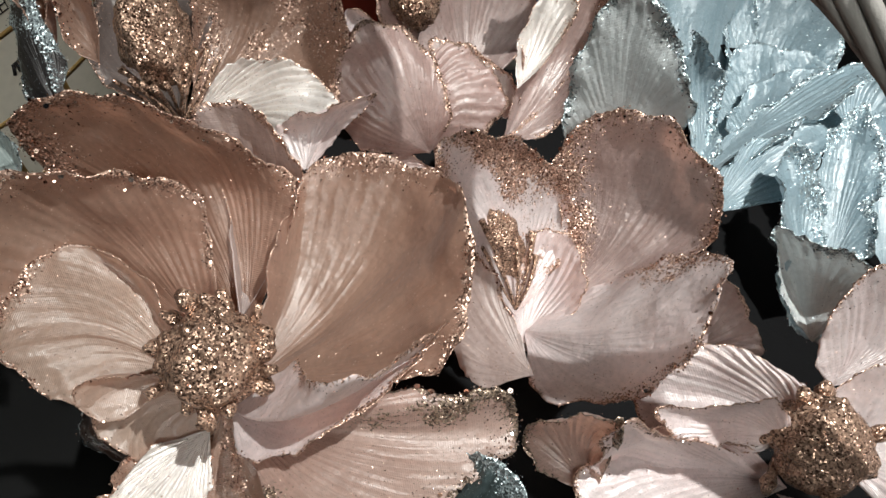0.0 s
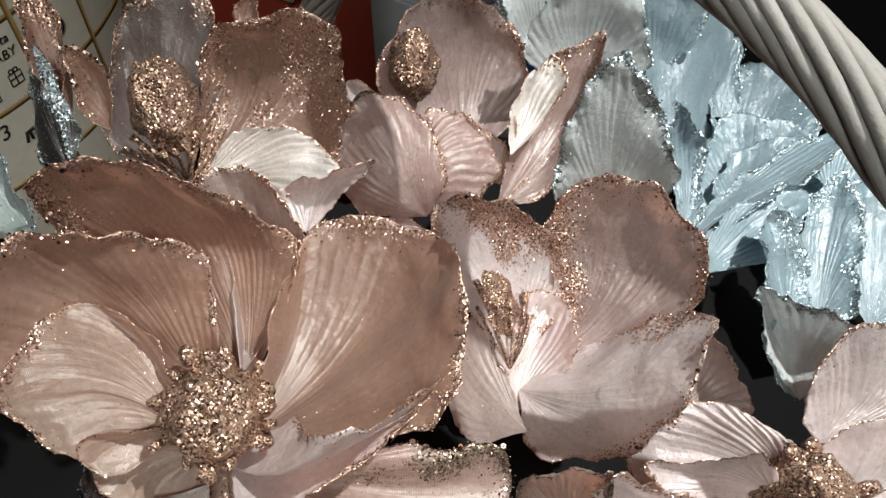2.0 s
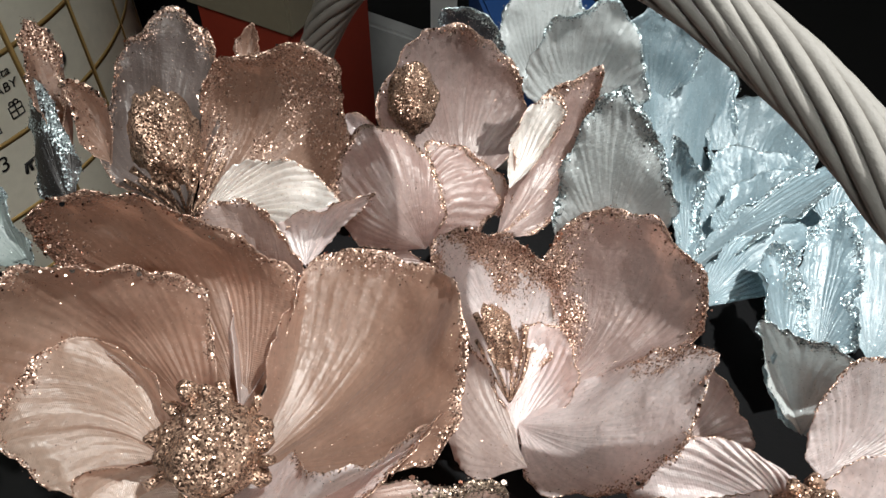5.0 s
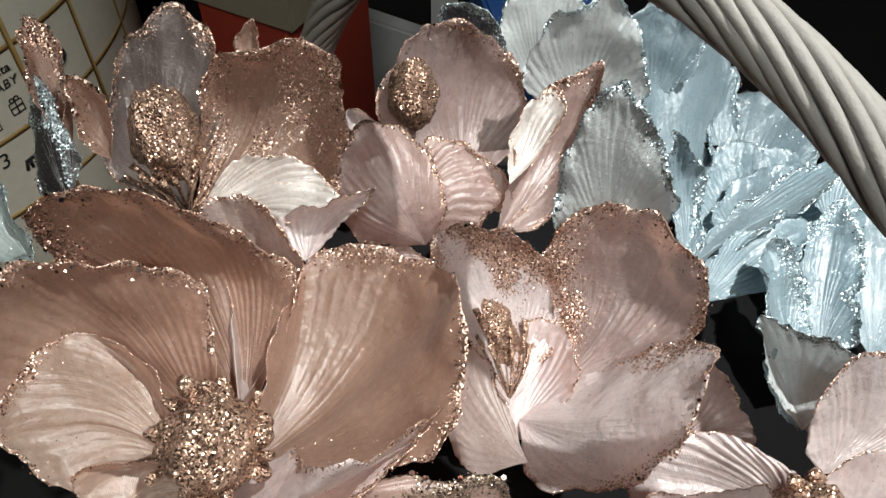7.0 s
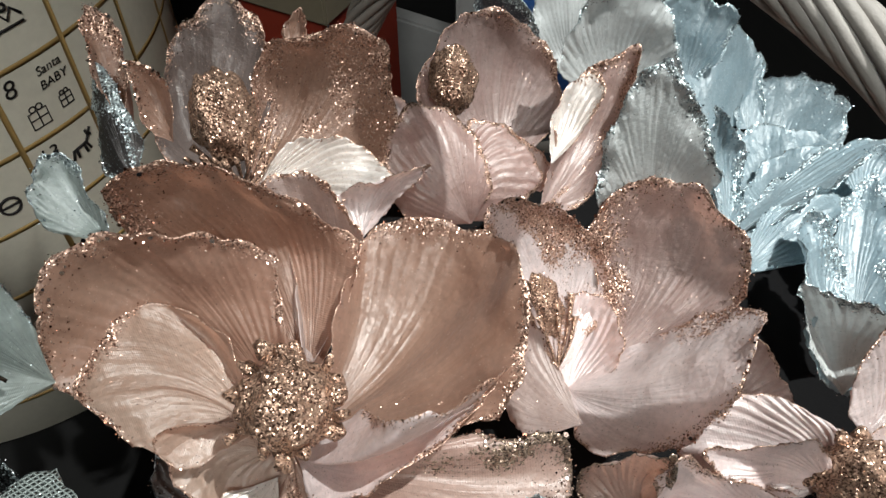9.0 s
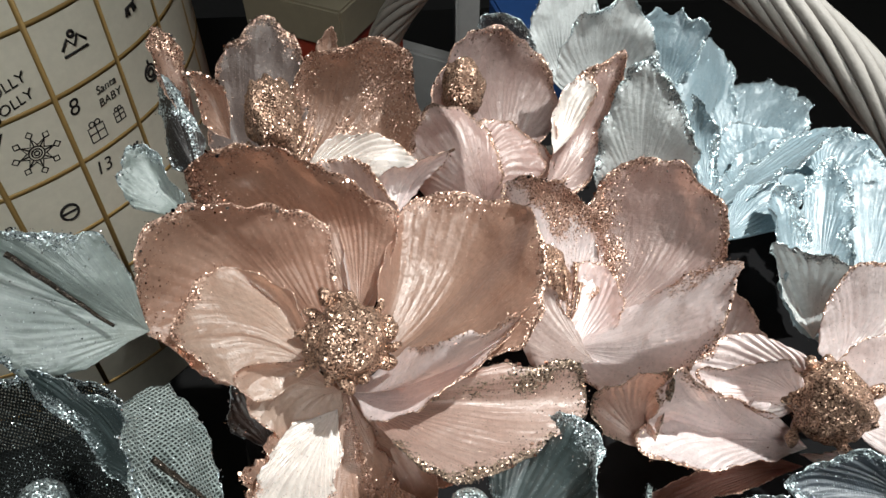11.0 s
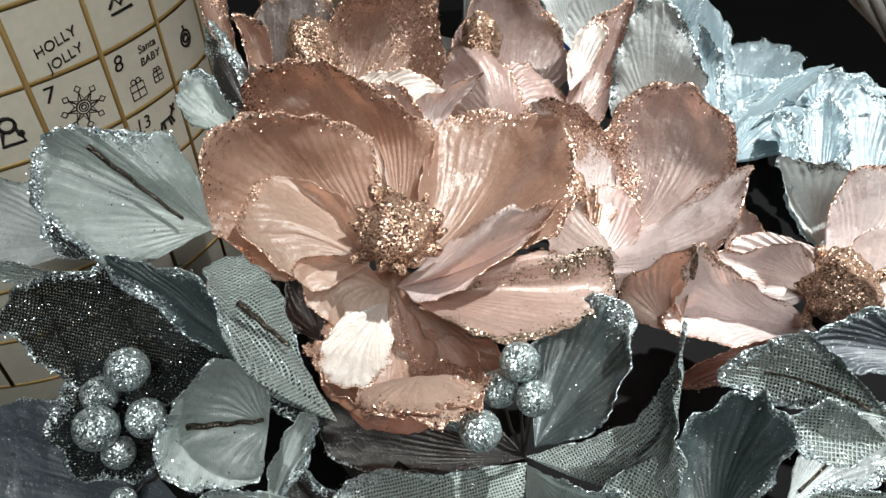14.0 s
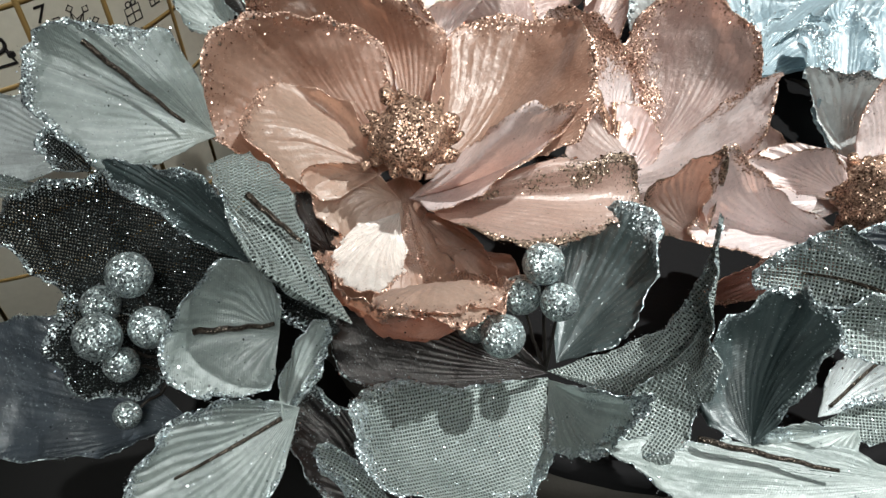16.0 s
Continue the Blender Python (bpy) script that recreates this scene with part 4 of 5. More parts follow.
petal(flower, "white", (-0.0634, 0.0169, 0.0207), (-12.7, -52.2, 99.6), 0.0196, (0.43, 0.00, -0.29), ((0.13, -0.46, -0.02), (0.56, -0.46, 0.05)), ((0.37, 0.34, 0.01), (0.89, 0.41, 0.01)), rim=2)
knob(flower, (-0.0317, 0.0078, 0.0610), (-0.01, 0.28, 0.90), 0.0135, 0.020, 15, 0)

leaf = thing("magnolia_leaf", (0.0194, 0.3949, 0.2587), "dusk-blue satin leaf with a silver-glittered rim", "artificial leaf", "leaves in the basket")
petal(leaf, "navy", (0.0000, 0.0000, 0.0000), (-7.1, -71.4, 94.3), 0.0393, (0.46, -0.01, -0.13), ((0.18, -0.52, 0.01), (0.70, -0.43, 0.00)), ((0.45, 0.43, -0.00), (0.92, 0.42, 0.01)), rim=8, name="blade", pleats=1.1)

flower = thing("blue_flower", (0.0792, 0.2373, 0.2790), "ice-blue satin flower with ragged silver-glittered petals", "artificial flower", "flowers in the basket")
petal(flower, "mist", (0.0000, 0.0000, 0.0000), (-22.9, -69.3, 89.7), 0.0777, (0.47, 0.01, 0.04), ((0.25, -0.36, 0.02), (0.71, -0.22, 0.03)), ((0.04, 0.32, 0.05), (0.70, 0.24, 0.01)), pleats=0.3, rim=6, tip=0.25, dark=1)
petal(flower, "ice", (0.0293, -0.0207, 0.0088), (8.6, -47.7, 97.2), 0.0569, (0.48, -0.06, -0.13), ((0.16, -0.15, -0.02), (0.57, -0.24, -0.07)), ((0.42, 0.06, -0.07), (0.82, 0.10, -0.02)), rim=6)
petal(flower, "mist", (-0.0151, 0.1510, -0.0389), (-2.0, -59.9, 95.2), 0.0911, (0.50, -0.01, -0.07), ((0.31, -0.25, 0.02), (0.82, -0.27, -0.04)), ((0.33, 0.28, -0.01), (0.69, 0.21, -0.02)), rim=2)
petal(flower, "mist", (0.0109, 0.1172, -0.0282), (9.9, -79.1, 79.2), 0.0757, (0.48, 0.07, -0.04), ((0.29, -0.33, 0.11), (0.77, -0.21, -0.01)), ((0.31, 0.56, 0.08), (0.82, 0.41, 0.02)), rim=3)
petal(flower, "ice", (0.0556, 0.1455, -0.0430), (4.5, -69.0, 85.8), 0.0634, (0.52, 0.01, -0.06), ((0.32, -0.26, 0.01), (0.76, -0.41, 0.05)), ((0.48, 0.37, 0.05), (0.89, 0.37, 0.01)), rim=2)
petal(flower, "ice", (0.0741, 0.0708, -0.0810), (24.5, -31.5, 84.5), 0.1259, (0.54, -0.01, -0.08), ((0.33, -0.22, -0.03), (0.90, -0.29, -0.08)), ((0.34, 0.26, -0.04), (0.79, 0.29, -0.06)), rim=4)
petal(flower, "ice", (0.0945, 0.0733, -0.0786), (-3.6, -12.0, 61.9), 0.1220, (0.52, 0.02, 0.02), ((0.37, -0.25, 0.08), (0.75, -0.23, 0.07)), ((0.38, 0.23, 0.09), (0.77, 0.29, 0.06)), rim=8)
petal(flower, "ice", (0.0457, 0.0076, -0.0301), (-26.3, -14.4, 29.0), 0.1052, (0.55, 0.07, -0.02), ((0.30, -0.11, 0.03), (0.80, -0.07, -0.01)), ((0.38, 0.17, 0.01), (0.83, 0.16, 0.01)), rim=6)
petal(flower, "ice", (0.0423, -0.0238, -0.0175), (9.4, -2.8, 39.2), 0.0791, (0.52, 0.03, -0.08), ((0.27, -0.12, -0.01), (0.63, -0.22, -0.04)), ((0.26, 0.19, -0.02), (0.79, 0.16, -0.02)), rim=2)
petal(flower, "ice", (0.0856, -0.0410, -0.0347), (35.0, -37.7, 93.6), 0.0570, (0.52, -0.02, -0.07), ((0.17, -0.18, 0.04), (0.64, -0.24, 0.00)), ((0.40, 0.48, 0.10), (0.88, 0.20, -0.05)), rim=8)
petal(flower, "ice", (0.1061, -0.0322, -0.0508), (-11.5, -29.0, 74.9), 0.0808, (0.52, 0.03, -0.06), ((0.16, -0.17, 0.01), (0.71, -0.14, 0.02)), ((0.41, 0.16, 0.01), (0.78, 0.17, 0.02)), rim=4)
petal(flower, "ice", (0.1363, -0.0268, -0.0591), (0.1, -26.7, 73.8), 0.0899, (0.53, -0.02, -0.07), ((0.23, -0.33, -0.01), (0.71, -0.28, -0.00)), ((0.37, 0.18, 0.00), (0.78, 0.22, -0.01)), rim=4)
petal(flower, "ice", (0.1291, 0.0336, -0.0335), (-0.0, -19.4, 48.5), 0.0467, (0.61, 0.10, -0.15), ((0.32, -0.38, -0.11), (0.91, -0.51, -0.03)), ((0.47, 0.61, -0.12), (0.84, 0.55, -0.01)), rim=6)
petal(flower, "ice", (0.0924, 0.0433, -0.0517), (-2.7, -10.6, 57.4), 0.0617, (0.53, 0.04, -0.10), ((0.30, -0.40, -0.04), (0.92, -0.40, -0.03)), ((0.06, 0.39, 0.02), (0.65, 0.39, -0.08)), rim=4)
petal(flower, "mist", (0.0810, -0.0768, -0.0392), (-42.7, -62.7, 111.6), 0.0506, (0.48, 0.02, -0.17), ((0.37, -0.30, -0.09), (0.76, -0.42, -0.05)), ((0.46, 0.25, 0.00), (0.96, 0.34, -0.14)), rim=4)
petal(flower, "ice", (0.0863, -0.0745, -0.0451), (-12.0, -48.4, 115.6), 0.0453, (0.47, 0.01, -0.12), ((0.15, -0.16, -0.01), (0.65, -0.17, 0.03)), ((0.33, 0.27, 0.05), (0.83, 0.22, -0.03)), rim=4)
petal(flower, "ice", (0.0955, 0.0410, -0.0537), (-2.6, 0.1, 77.6), 0.0890, (0.55, -0.01, -0.07), ((0.24, -0.39, -0.03), (0.86, -0.37, -0.02)), ((0.12, 0.33, -0.04), (0.79, 0.30, -0.01)), rim=3)

leaf = thing("silver_leaf", (-0.2344, 0.1509, 0.2880), "bright frost-white satin leaf with silver glitter", "artificial leaf", "leaves in the basket")
petal(leaf, "frost", (0.0000, 0.0000, 0.0000), (-39.9, 2.2, 153.8), 0.0940, (0.52, 0.01, -0.07), ((0.34, -0.24, -0.01), (0.70, -0.21, -0.01)), ((0.27, 0.20, 0.01), (0.68, 0.33, -0.02)), rim=2, name="blade", pleats=1.1)

leaf = thing("silver_leaf", (-0.1629, 0.1296, 0.3080), "pale sage satin leaf with a silver-glittered rim", "artificial leaf", "leaves in the basket")
petal(leaf, "sage", (0.0000, 0.0000, 0.0000), (-42.4, -34.7, 175.1), 0.0819, (0.56, -0.00, 0.07), ((0.38, -0.35, 0.12), (0.75, -0.27, 0.11)), ((0.36, 0.39, 0.14), (0.80, 0.29, 0.09)), rim=5, tip=0.6, pleats=0.7, name="blade", ragged=1.6)
stem(leaf, ((-0.0417, 0.0003, 0.0506), (-0.0252, -0.0041, 0.0323), (-0.0087, -0.0084, 0.0140)), 0.0011, "vein", "dark glittered vein")

leaf = thing("silver_leaf", (-0.1533, 0.1844, 0.3247), "pale sage satin leaf with a silver-glittered rim", "artificial leaf", "leaves in the basket")
petal(leaf, "sage", (0.0000, 0.0000, 0.0000), (-14.5, -26.5, 126.5), 0.0412, (0.53, 0.04, -0.11), ((0.10, -0.09, 0.04), (0.56, -0.09, 0.06)), ((0.40, 0.42, 0.04), (0.96, 0.26, 0.06)), rim=4, name="blade", pleats=1.1)

leaf = thing("mesh_leaf", (-0.1028, 0.0239, 0.2982), "silver woven gauze leaf with a glittered edge", "artificial leaf", "leaves in the basket")
petal(leaf, "burlap", (0.0000, 0.0000, 0.0000), (32.7, -27.8, 128.6), 0.0813, (0.55, 0.25, 0.09), ((0.38, 0.02, 0.07), (0.82, -0.07, 0.10)), ((0.28, 0.34, 0.08), (0.74, 0.32, 0.09)), rim=2, tip=0.5, name="blade", pleats=1.1)
stem(leaf, ((-0.0315, 0.0223, 0.0459), (-0.0229, 0.0180, 0.0378), (-0.0143, 0.0136, 0.0297)), 0.0011, "vein", "dark glittered vein")

leaf = thing("mesh_leaf", (-0.1430, 0.0593, 0.2962), "dark woven gauze leaf dusted with silver glitter", "artificial leaf", "leaves in the basket")
petal(leaf, "darkmesh", (0.0000, 0.0000, 0.0000), (-38.4, 2.1, 160.0), 0.1281, (0.55, -0.00, -0.08), ((0.30, -0.23, -0.04), (0.68, -0.22, -0.03)), ((0.34, 0.22, -0.04), (0.75, 0.16, -0.03)), rim=6, name="blade", pleats=1.1)

leaf = thing("silver_leaf", (-0.1384, 0.0411, 0.3164), "slate-blue satin leaf with a silver-glittered rim", "artificial leaf", "leaves in the basket")
petal(leaf, "slate", (0.0000, 0.0000, 0.0000), (-54.6, -0.6, 137.4), 0.0948, (0.53, -0.01, -0.08), ((0.26, -0.15, -0.04), (0.63, -0.13, -0.05)), ((0.32, 0.06, -0.02), (0.80, 0.07, -0.06)), rim=5, tip=0.3, name="blade", pleats=1.1)

leaf = thing("mesh_leaf", (-0.2256, 0.1343, 0.2890), "dark woven gauze leaf dusted with silver glitter", "artificial leaf", "leaves in the basket")
petal(leaf, "darkmesh", (0.0000, 0.0000, 0.0000), (-23.7, -11.5, 136.4), 0.0388, (0.58, -0.01, -0.15), ((0.26, -0.13, -0.00), (0.74, -0.17, -0.00)), ((0.34, 0.21, 0.02), (0.89, 0.21, -0.02)), rim=6, name="blade", pleats=1.1)

leaf = thing("mesh_leaf", (-0.2403, 0.1295, 0.2807), "silver woven gauze leaf with a glittered edge", "artificial leaf", "leaves in the basket")
petal(leaf, "burlap", (0.0000, 0.0000, 0.0000), (-45.4, 1.6, 162.1), 0.0590, (0.54, 0.00, -0.09), ((0.37, -0.08, 0.00), (0.73, -0.07, 0.01)), ((0.35, 0.07, 0.00), (0.71, 0.06, 0.01)), rim=3, name="blade", pleats=1.1)

leaf = thing("silver_leaf", (-0.1318, 0.0309, 0.2870), "pale sage satin leaf with a silver-glittered rim", "artificial leaf", "leaves in the basket")
petal(leaf, "sage", (0.0000, 0.0000, 0.0000), (-51.0, -10.9, -170.1), 0.0420, (0.45, -0.08, -0.14), ((-0.00, -0.43, 0.11), (0.40, -0.72, 0.11)), ((0.15, 0.47, 0.10), (0.73, 0.44, 0.12)), rim=3, tip=0.7, name="blade", pleats=1.1)
stem(leaf, ((-0.0291, -0.0041, 0.0100), (-0.0146, -0.0033, 0.0094), (0.0000, -0.0025, 0.0088)), 0.0011, "vein", "dark glittered vein")

leaf = thing("silver_leaf", (-0.1332, 0.0093, 0.2627), "pale sage satin leaf with a silver-glittered rim", "artificial leaf", "leaves in the basket")
petal(leaf, "sage", (0.0000, 0.0000, 0.0000), (57.9, -28.4, 55.2), 0.0431, (0.52, -0.08, -0.18), ((0.17, -0.14, -0.09), (0.60, -0.19, -0.13)), ((0.38, 0.17, -0.09), (0.81, 0.12, -0.13)), rim=3, name="blade", pleats=1.1)

leaf = thing("mesh_leaf", (-0.1081, 0.0302, 0.2874), "dark woven gauze leaf dusted with silver glitter", "artificial leaf", "leaves in the basket")
petal(leaf, "darkmesh", (0.0000, 0.0000, 0.0000), (-87.1, -8.4, 134.2), 0.0538, (0.62, 0.14, -0.07), ((0.64, -0.08, -0.02), (1.00, -0.25, 0.00)), ((0.25, 0.35, -0.02), (0.63, 0.34, 0.01)), rim=3, name="blade", pleats=1.1)

leaf = thing("mesh_leaf", (-0.1751, 0.0505, 0.2649), "dark woven gauze leaf dusted with silver glitter", "artificial leaf", "leaves in the basket")
petal(leaf, "darkmesh", (0.0000, 0.0000, 0.0000), (-41.1, 11.7, 165.0), 0.0688, (0.53, -0.02, -0.10), ((0.21, -0.41, -0.05), (0.76, -0.36, -0.01)), ((0.26, 0.34, -0.04), (0.80, 0.32, -0.03)), rim=7, name="blade", pleats=1.1)

leaf = thing("silver_leaf", (-0.1779, 0.0293, 0.2368), "dusk-blue satin leaf with a silver-glittered rim", "artificial leaf", "leaves in the basket")
petal(leaf, "navy", (0.0000, 0.0000, 0.0000), (-34.8, -1.1, 157.2), 0.1184, (0.50, 0.02, -0.03), ((0.38, -0.17, -0.00), (0.69, -0.22, 0.00)), ((0.28, 0.20, 0.01), (0.77, 0.33, -0.01)), rim=3, name="blade", pleats=1.1)

leaf = thing("silver_leaf", (-0.1268, 0.0130, 0.2639), "pale sage satin leaf with a silver-glittered rim", "artificial leaf", "leaves in the basket")
petal(leaf, "sage", (0.0000, 0.0000, 0.0000), (-35.8, 8.9, -153.8), 0.0712, (0.55, 0.01, -0.07), ((0.23, -0.20, 0.02), (0.62, -0.27, 0.02)), ((0.41, 0.37, 0.01), (0.83, 0.32, 0.02)), rim=4, name="blade", pleats=1.1, vein=(0.1, 0.75))

leaf = thing("silver_leaf", (-0.0233, 0.0445, 0.2295), "charcoal satin leaf, its shade put into the dark colour", "artificial leaf", "leaves in the basket")
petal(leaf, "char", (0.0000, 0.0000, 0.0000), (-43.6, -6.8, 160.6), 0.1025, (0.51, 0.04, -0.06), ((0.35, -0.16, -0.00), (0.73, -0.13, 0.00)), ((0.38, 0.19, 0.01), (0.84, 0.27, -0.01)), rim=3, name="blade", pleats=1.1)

leaf = thing("mesh_leaf", (-0.0239, 0.0413, 0.2305), "silver woven gauze leaf with a glittered edge", "artificial leaf", "leaves in the basket")
petal(leaf, "burlap", (0.0000, 0.0000, 0.0000), (-21.1, -22.0, -155.3), 0.0990, (0.52, 0.13, -0.10), ((0.35, -0.04, -0.02), (0.81, -0.12, 0.01)), ((0.32, 0.43, -0.02), (0.88, 0.35, 0.01)), rim=7, tip=0.6, name="blade", pleats=1.1)

leaf = thing("mesh_leaf", (-0.0912, -0.0159, 0.2286), "silver woven gauze leaf with a glittered edge", "artificial leaf", "leaves in the basket")
petal(leaf, "burlap", (0.0000, 0.0000, 0.0000), (-43.1, -14.6, 144.8), 0.0432, (0.58, 0.00, -0.10), ((0.53, -0.18, 0.06), (0.84, -0.18, 0.05)), ((0.31, 0.16, 0.08), (0.70, 0.13, 0.03)), rim=7, name="blade", pleats=1.1)

leaf = thing("silver_leaf", (-0.0241, 0.0400, 0.2307), "pale sage satin leaf with a silver-glittered rim", "artificial leaf", "leaves in the basket")
petal(leaf, "sage", (0.0000, 0.0000, 0.0000), (62.7, -42.9, -63.6), 0.0760, (0.52, -0.08, 0.00), ((0.25, -0.36, 0.08), (0.74, -0.26, 0.02)), ((0.67, 0.01, 0.08), (0.97, 0.04, 0.02)), rim=4, name="blade", pleats=1.1)

leaf = thing("silver_leaf", (-0.0251, 0.0351, 0.2258), "pale sage satin leaf with a silver-glittered rim", "artificial leaf", "leaves in the basket")
petal(leaf, "sage", (0.0000, 0.0000, 0.0000), (20.5, 4.4, -108.2), 0.0548, (0.50, -0.04, -0.04), ((0.52, -0.06, 0.02), (0.91, -0.15, 0.07)), ((0.34, 0.15, 0.05), (0.66, 0.13, 0.04)), rim=6, name="blade", pleats=1.1)

leaf = thing("silver_leaf", (-0.0191, 0.0480, 0.2317), "slate-blue satin leaf with a silver-glittered rim", "artificial leaf", "leaves in the basket")
petal(leaf, "slate", (0.0000, 0.0000, 0.0000), (-6.7, -43.9, 42.4), 0.0817, (0.53, 0.06, -0.09), ((0.34, -0.30, 0.06), (0.84, -0.19, -0.03)), ((0.36, 0.26, 0.03), (0.80, 0.26, 0.01)), rim=4, name="blade", pleats=1.1)

leaf = thing("silver_leaf", (-0.1160, 0.0994, 0.2569), "charcoal satin leaf, its shade put into the dark colour", "artificial leaf", "leaves in the basket")
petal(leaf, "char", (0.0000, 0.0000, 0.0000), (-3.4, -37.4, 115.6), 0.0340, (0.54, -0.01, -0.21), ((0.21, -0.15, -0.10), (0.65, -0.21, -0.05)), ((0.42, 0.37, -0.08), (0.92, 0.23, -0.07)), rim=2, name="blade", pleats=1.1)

leaf = thing("mesh_leaf", (-0.0242, 0.0433, 0.2325), "silver woven gauze leaf with a glittered edge", "artificial leaf", "leaves in the basket")
petal(leaf, "burlap", (0.0000, 0.0000, 0.0000), (9.4, -61.7, -4.8), 0.1127, (0.38, -0.21, -0.15), ((0.49, -0.40, -0.20), (0.76, -0.25, -0.08)), ((0.32, -0.06, -0.13), (0.65, -0.10, -0.15)), rim=3, tip=0.05, name="blade", pleats=1.1)

leaf = thing("mesh_leaf", (0.0209, 0.0121, 0.2755), "silver woven gauze leaf with a glittered edge", "artificial leaf", "leaves in the basket")
petal(leaf, "burlap", (0.0000, 0.0000, 0.0000), (2.3, 29.1, -132.8), 0.0405, (0.55, -0.07, -0.15), ((0.47, -0.30, -0.04), (0.94, -0.26, -0.02)), ((0.29, 0.31, -0.05), (0.76, 0.28, -0.01)), rim=2, name="blade", pleats=1.1)

leaf = thing("silver_leaf", (0.0430, -0.0127, 0.2520), "slate-blue satin leaf with a silver-glittered rim", "artificial leaf", "leaves in the basket")
petal(leaf, "slate", (0.0000, 0.0000, 0.0000), (-24.7, -55.0, 66.9), 0.0635, (0.46, 0.09, -0.09), ((0.45, -0.23, 0.02), (0.91, -0.30, 0.17)), ((0.12, 0.30, 0.11), (0.64, 0.32, 0.08)), rim=5, tip=0.6, name="blade", pleats=1.1)

leaf = thing("mesh_leaf", (0.1027, 0.0040, 0.3022), "silver woven gauze leaf with a glittered edge", "artificial leaf", "leaves in the basket")
petal(leaf, "burlap", (0.0000, 0.0000, 0.0000), (-58.3, 12.0, 145.7), 0.0630, (0.53, -0.07, -0.06), ((0.34, -0.34, 0.08), (0.64, -0.36, -0.00)), ((0.28, -0.01, 0.05), (0.62, 0.09, 0.02)), rim=4, name="blade", pleats=1.1, vein=(0.1, 0.75))

leaf = thing("mesh_leaf", (0.0989, -0.0045, 0.3007), "silver woven gauze leaf with a glittered edge", "artificial leaf", "leaves in the basket")
petal(leaf, "burlap", (0.0000, 0.0000, 0.0000), (-49.3, 9.6, 157.9), 0.0344, (0.64, -0.01, -0.10), ((0.50, -0.36, 0.13), (0.85, -0.29, 0.08)), ((0.39, 0.29, 0.11), (0.81, 0.21, 0.10)), rim=4, name="blade", pleats=1.1)

leaf = thing("silver_leaf", (0.1068, -0.0273, 0.2434), "pale sage satin leaf with a silver-glittered rim", "artificial leaf", "leaves in the basket")
petal(leaf, "sage", (0.0000, 0.0000, 0.0000), (-4.7, -6.2, 171.0), 0.1234, (0.55, 0.04, 0.01), ((0.29, -0.06, 0.02), (0.67, -0.04, 0.01)), ((0.30, 0.24, 0.01), (0.73, 0.17, 0.02)), rim=1, name="blade", pleats=1.1)
stem(leaf, ((-0.0858, 0.0152, 0.0167), (-0.0617, 0.0076, 0.0145), (-0.0376, 0.0000, 0.0124)), 0.0011, "vein", "dark glittered vein")

leaf = thing("silver_leaf", (0.0971, 0.0236, 0.2088), "bright frost-white satin leaf with silver glitter", "artificial leaf", "leaves in the basket")
petal(leaf, "frost", (0.0000, 0.0000, 0.0000), (38.9, -48.7, 24.2), 0.0616, (0.49, -0.03, -0.09), ((0.34, -0.25, 0.01), (0.68, -0.39, 0.01)), ((0.35, 0.20, 0.03), (0.76, 0.21, -0.01)), rim=4, name="blade", pleats=1.1, vein=(0.1, 0.75))

leaf = thing("mesh_leaf", (0.0955, 0.0197, 0.2106), "silver woven gauze leaf with a glittered edge", "artificial leaf", "leaves in the basket")
petal(leaf, "burlap", (0.0000, 0.0000, 0.0000), (20.9, -12.7, -17.6), 0.0481, (0.48, 0.04, -0.09), ((0.31, -0.17, 0.04), (0.67, -0.25, 0.01)), ((0.38, 0.19, 0.04), (0.79, 0.19, 0.02)), rim=6, name="blade", pleats=1.1)

leaf = thing("silver_leaf", (0.1070, 0.0107, 0.2177), "pale sage satin leaf with a silver-glittered rim", "artificial leaf", "leaves in the basket")
petal(leaf, "sage", (0.0000, 0.0000, 0.0000), (-23.8, -9.0, -169.9), 0.0567, (0.51, -0.01, -0.07), ((0.45, -0.10, 0.04), (0.85, -0.11, 0.05)), ((0.23, 0.22, 0.04), (0.72, 0.17, 0.05)), rim=4, name="blade", pleats=1.1)

leaf = thing("silver_leaf", (0.1488, 0.0448, 0.2806), "dusk-blue satin leaf with a silver-glittered rim", "artificial leaf", "leaves in the basket")
petal(leaf, "navy", (0.0000, 0.0000, 0.0000), (-45.1, 1.2, 163.6), 0.0529, (0.54, -0.06, -0.08), ((0.36, -0.36, 0.07), (0.68, -0.27, 0.04)), ((0.39, 0.15, 0.07), (0.73, 0.12, 0.04)), rim=5, name="blade", pleats=1.1)

leaf = thing("silver_leaf", (-0.0900, 0.0012, 0.1991), "charcoal satin leaf, its shade put into the dark colour", "artificial leaf", "leaves in the basket")
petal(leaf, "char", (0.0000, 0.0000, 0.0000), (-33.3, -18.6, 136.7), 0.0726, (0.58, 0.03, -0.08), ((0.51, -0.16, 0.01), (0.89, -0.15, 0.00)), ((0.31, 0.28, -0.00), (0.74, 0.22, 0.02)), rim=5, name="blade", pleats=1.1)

spray = thing("berry_spray", (-0.0261, 0.0390, 0.2394), "spray of round silver-glittered berries among leaves", "berries", "berry sprays")
berry(spray, (-0.0037, 0.0054, 0.0613), 0.0082, 40)
stem(spray, ((0, 0, 0), (-0.0018, 0.0027, 0.0267), (-0.0035, 0.0051, 0.0583)), 0.0008)
berry(spray, (0.0013, -0.0055, 0.0509), 0.0075, 41)
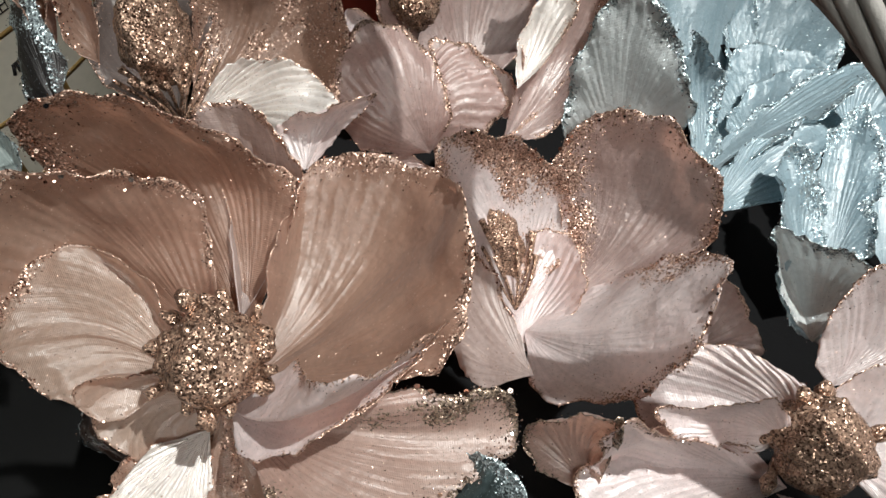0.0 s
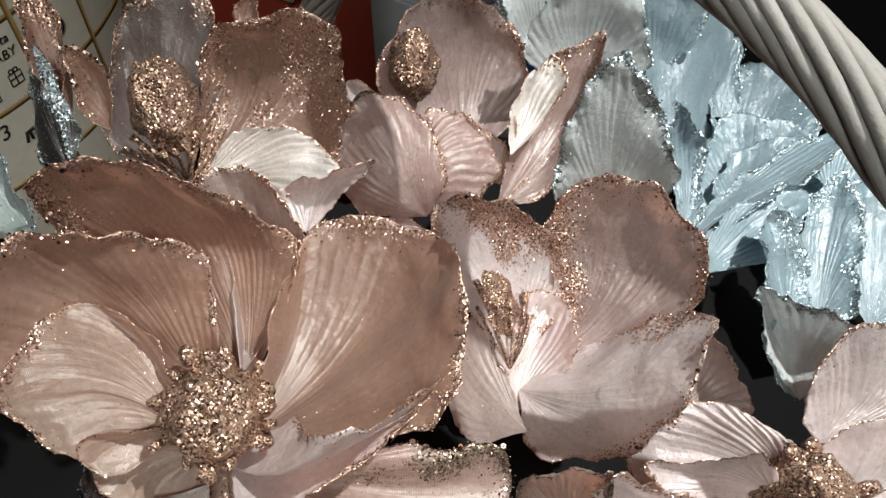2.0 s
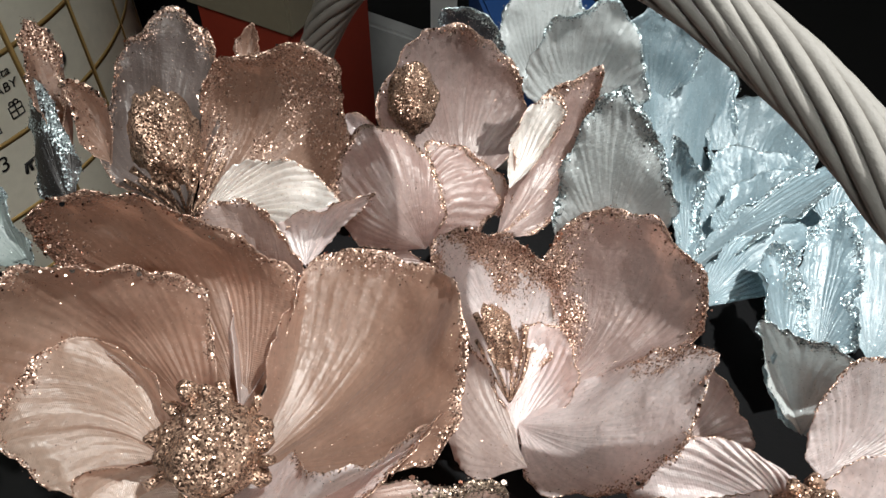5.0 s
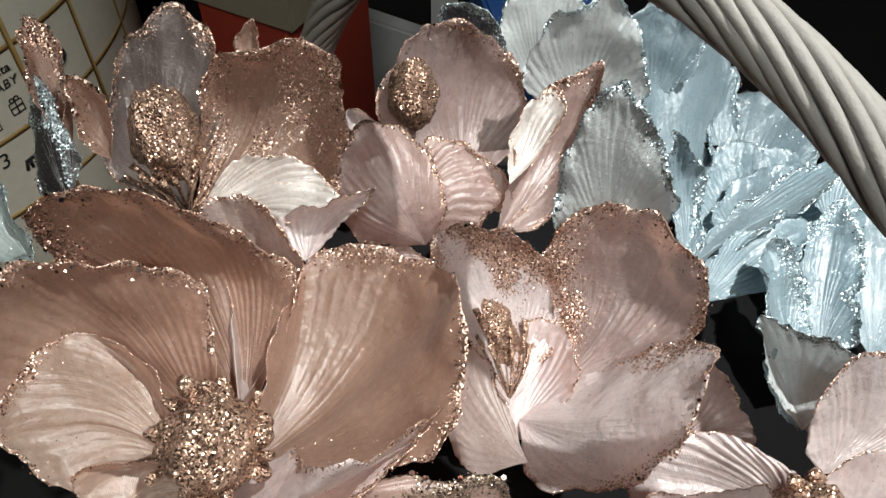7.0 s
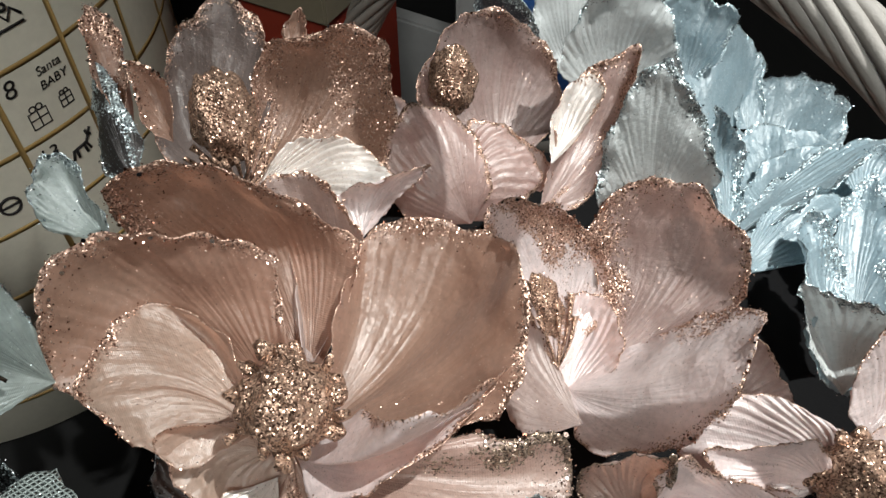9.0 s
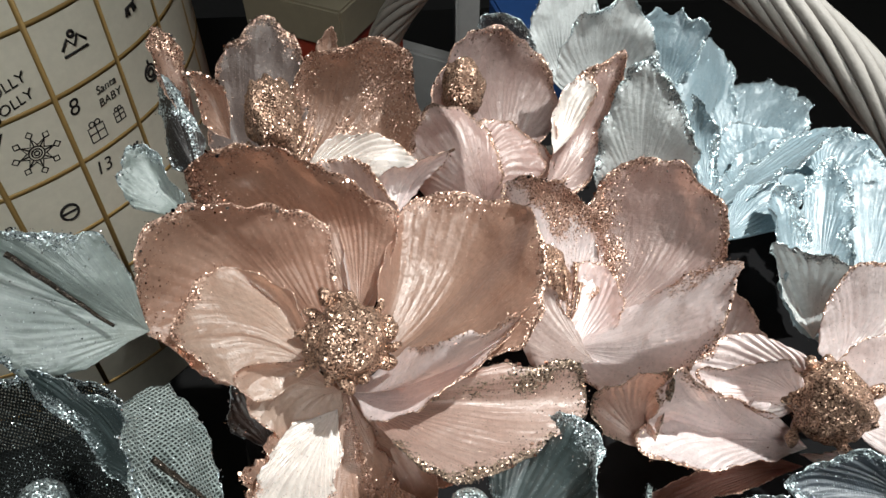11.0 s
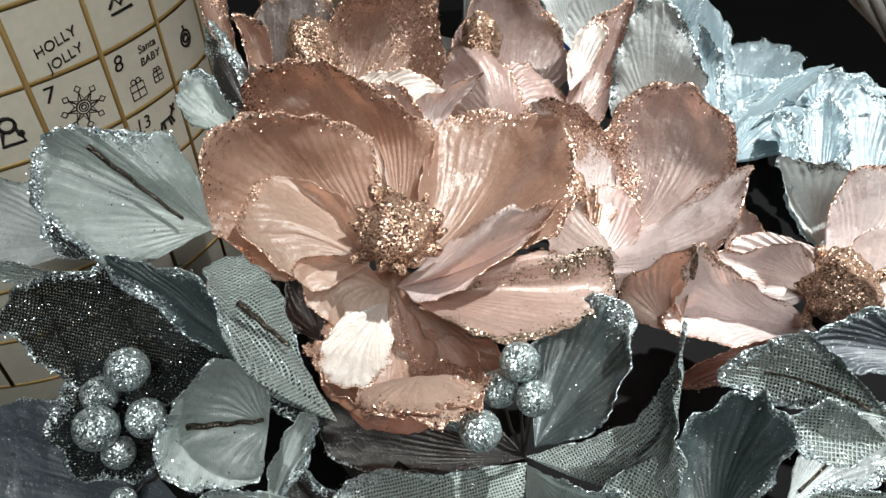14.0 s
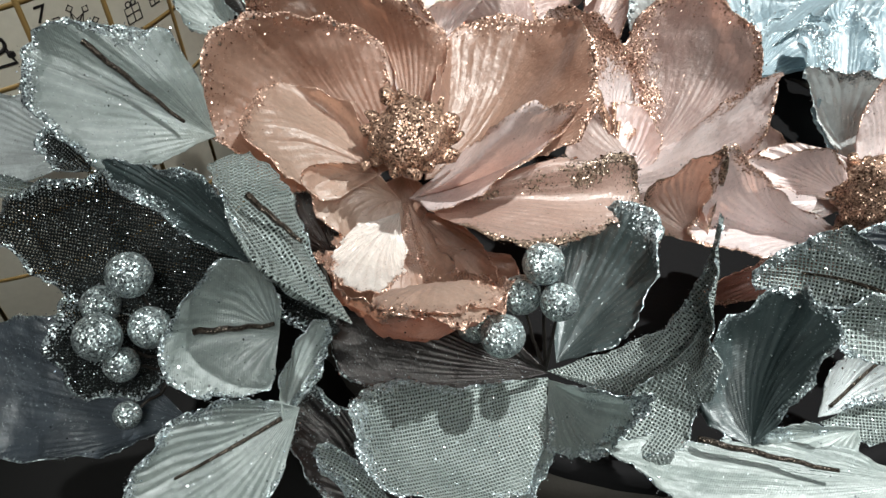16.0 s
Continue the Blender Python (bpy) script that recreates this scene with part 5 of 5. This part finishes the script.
stem(spray, ((0, 0, 0), (0.0006, -0.0027, 0.0214), (0.0012, -0.0052, 0.0483)), 0.0008)
berry(spray, (-0.0213, -0.0136, 0.0432), 0.0086, 42)
stem(spray, ((0, 0, 0), (-0.0106, -0.0068, 0.0176), (-0.0202, -0.0130, 0.0410)), 0.0008)
berry(spray, (-0.0115, 0.0061, 0.0434), 0.0081, 43)
stem(spray, ((0, 0, 0), (-0.0057, 0.0031, 0.0177), (-0.0109, 0.0058, 0.0413)), 0.0008)
berry(spray, (-0.0289, 0.0122, 0.0205), 0.0086, 44)
stem(spray, ((0, 0, 0), (-0.0145, 0.0061, 0.0062), (-0.0275, 0.0116, 0.0195)), 0.0008)

spray = thing("berry_spray", (-0.1802, 0.0532, 0.2463), "spray of round silver-glittered berries among leaves", "berries", "berry sprays")
berry(spray, (-0.0091, 0.0028, 0.0529), 0.0090, 60)
stem(spray, ((0, 0, 0), (-0.0045, 0.0014, 0.0225), (-0.0086, 0.0027, 0.0503)), 0.0008)
berry(spray, (-0.0230, -0.0133, 0.0364), 0.0094, 61)
stem(spray, ((0, 0, 0), (-0.0115, -0.0067, 0.0142), (-0.0219, -0.0126, 0.0346)), 0.0008)
berry(spray, (-0.0042, -0.0089, 0.0346), 0.0084, 62)
stem(spray, ((0, 0, 0), (-0.0021, -0.0044, 0.0133), (-0.0040, -0.0085, 0.0329)), 0.0008)
berry(spray, (-0.0260, 0.0043, 0.0354), 0.0080, 63)
stem(spray, ((0, 0, 0), (-0.0130, 0.0022, 0.0137), (-0.0247, 0.0041, 0.0336)), 0.0008)
berry(spray, (-0.0186, -0.0145, 0.0200), 0.0072, 64)
stem(spray, ((0, 0, 0), (-0.0093, -0.0073, 0.0060), (-0.0177, -0.0138, 0.0190)), 0.0008)
berry(spray, (-0.0197, -0.0262, 0.0014), 0.0057, 65)
stem(spray, ((0, 0, 0), (-0.0098, -0.0131, -0.0033), (-0.0187, -0.0249, 0.0013)), 0.0008)

crate("gift_box", (-0.116, 0.529, 0.000), -28, (0.085, 0.1, 0.268), RED, "red gift box behind the flowers", "box", 0.03)
crate("shelf_post", (0.004, 0.588, 0.000), 0, (0.022, 0.03, 0.30), SHELF, "pale grey painted shelf post", "post", 0)
crate("carton", (0.077, 0.563, 0.000), 12, (0.09, 0.08, 0.209), BLUE, "blue carton behind the flowers", "box", 0)
crate("display_board", (-0.065, 0.679, 0.000), -30, (0.26, 0.02, 0.112), SHELF, "pale grey board standing behind the basket", "board", 0)
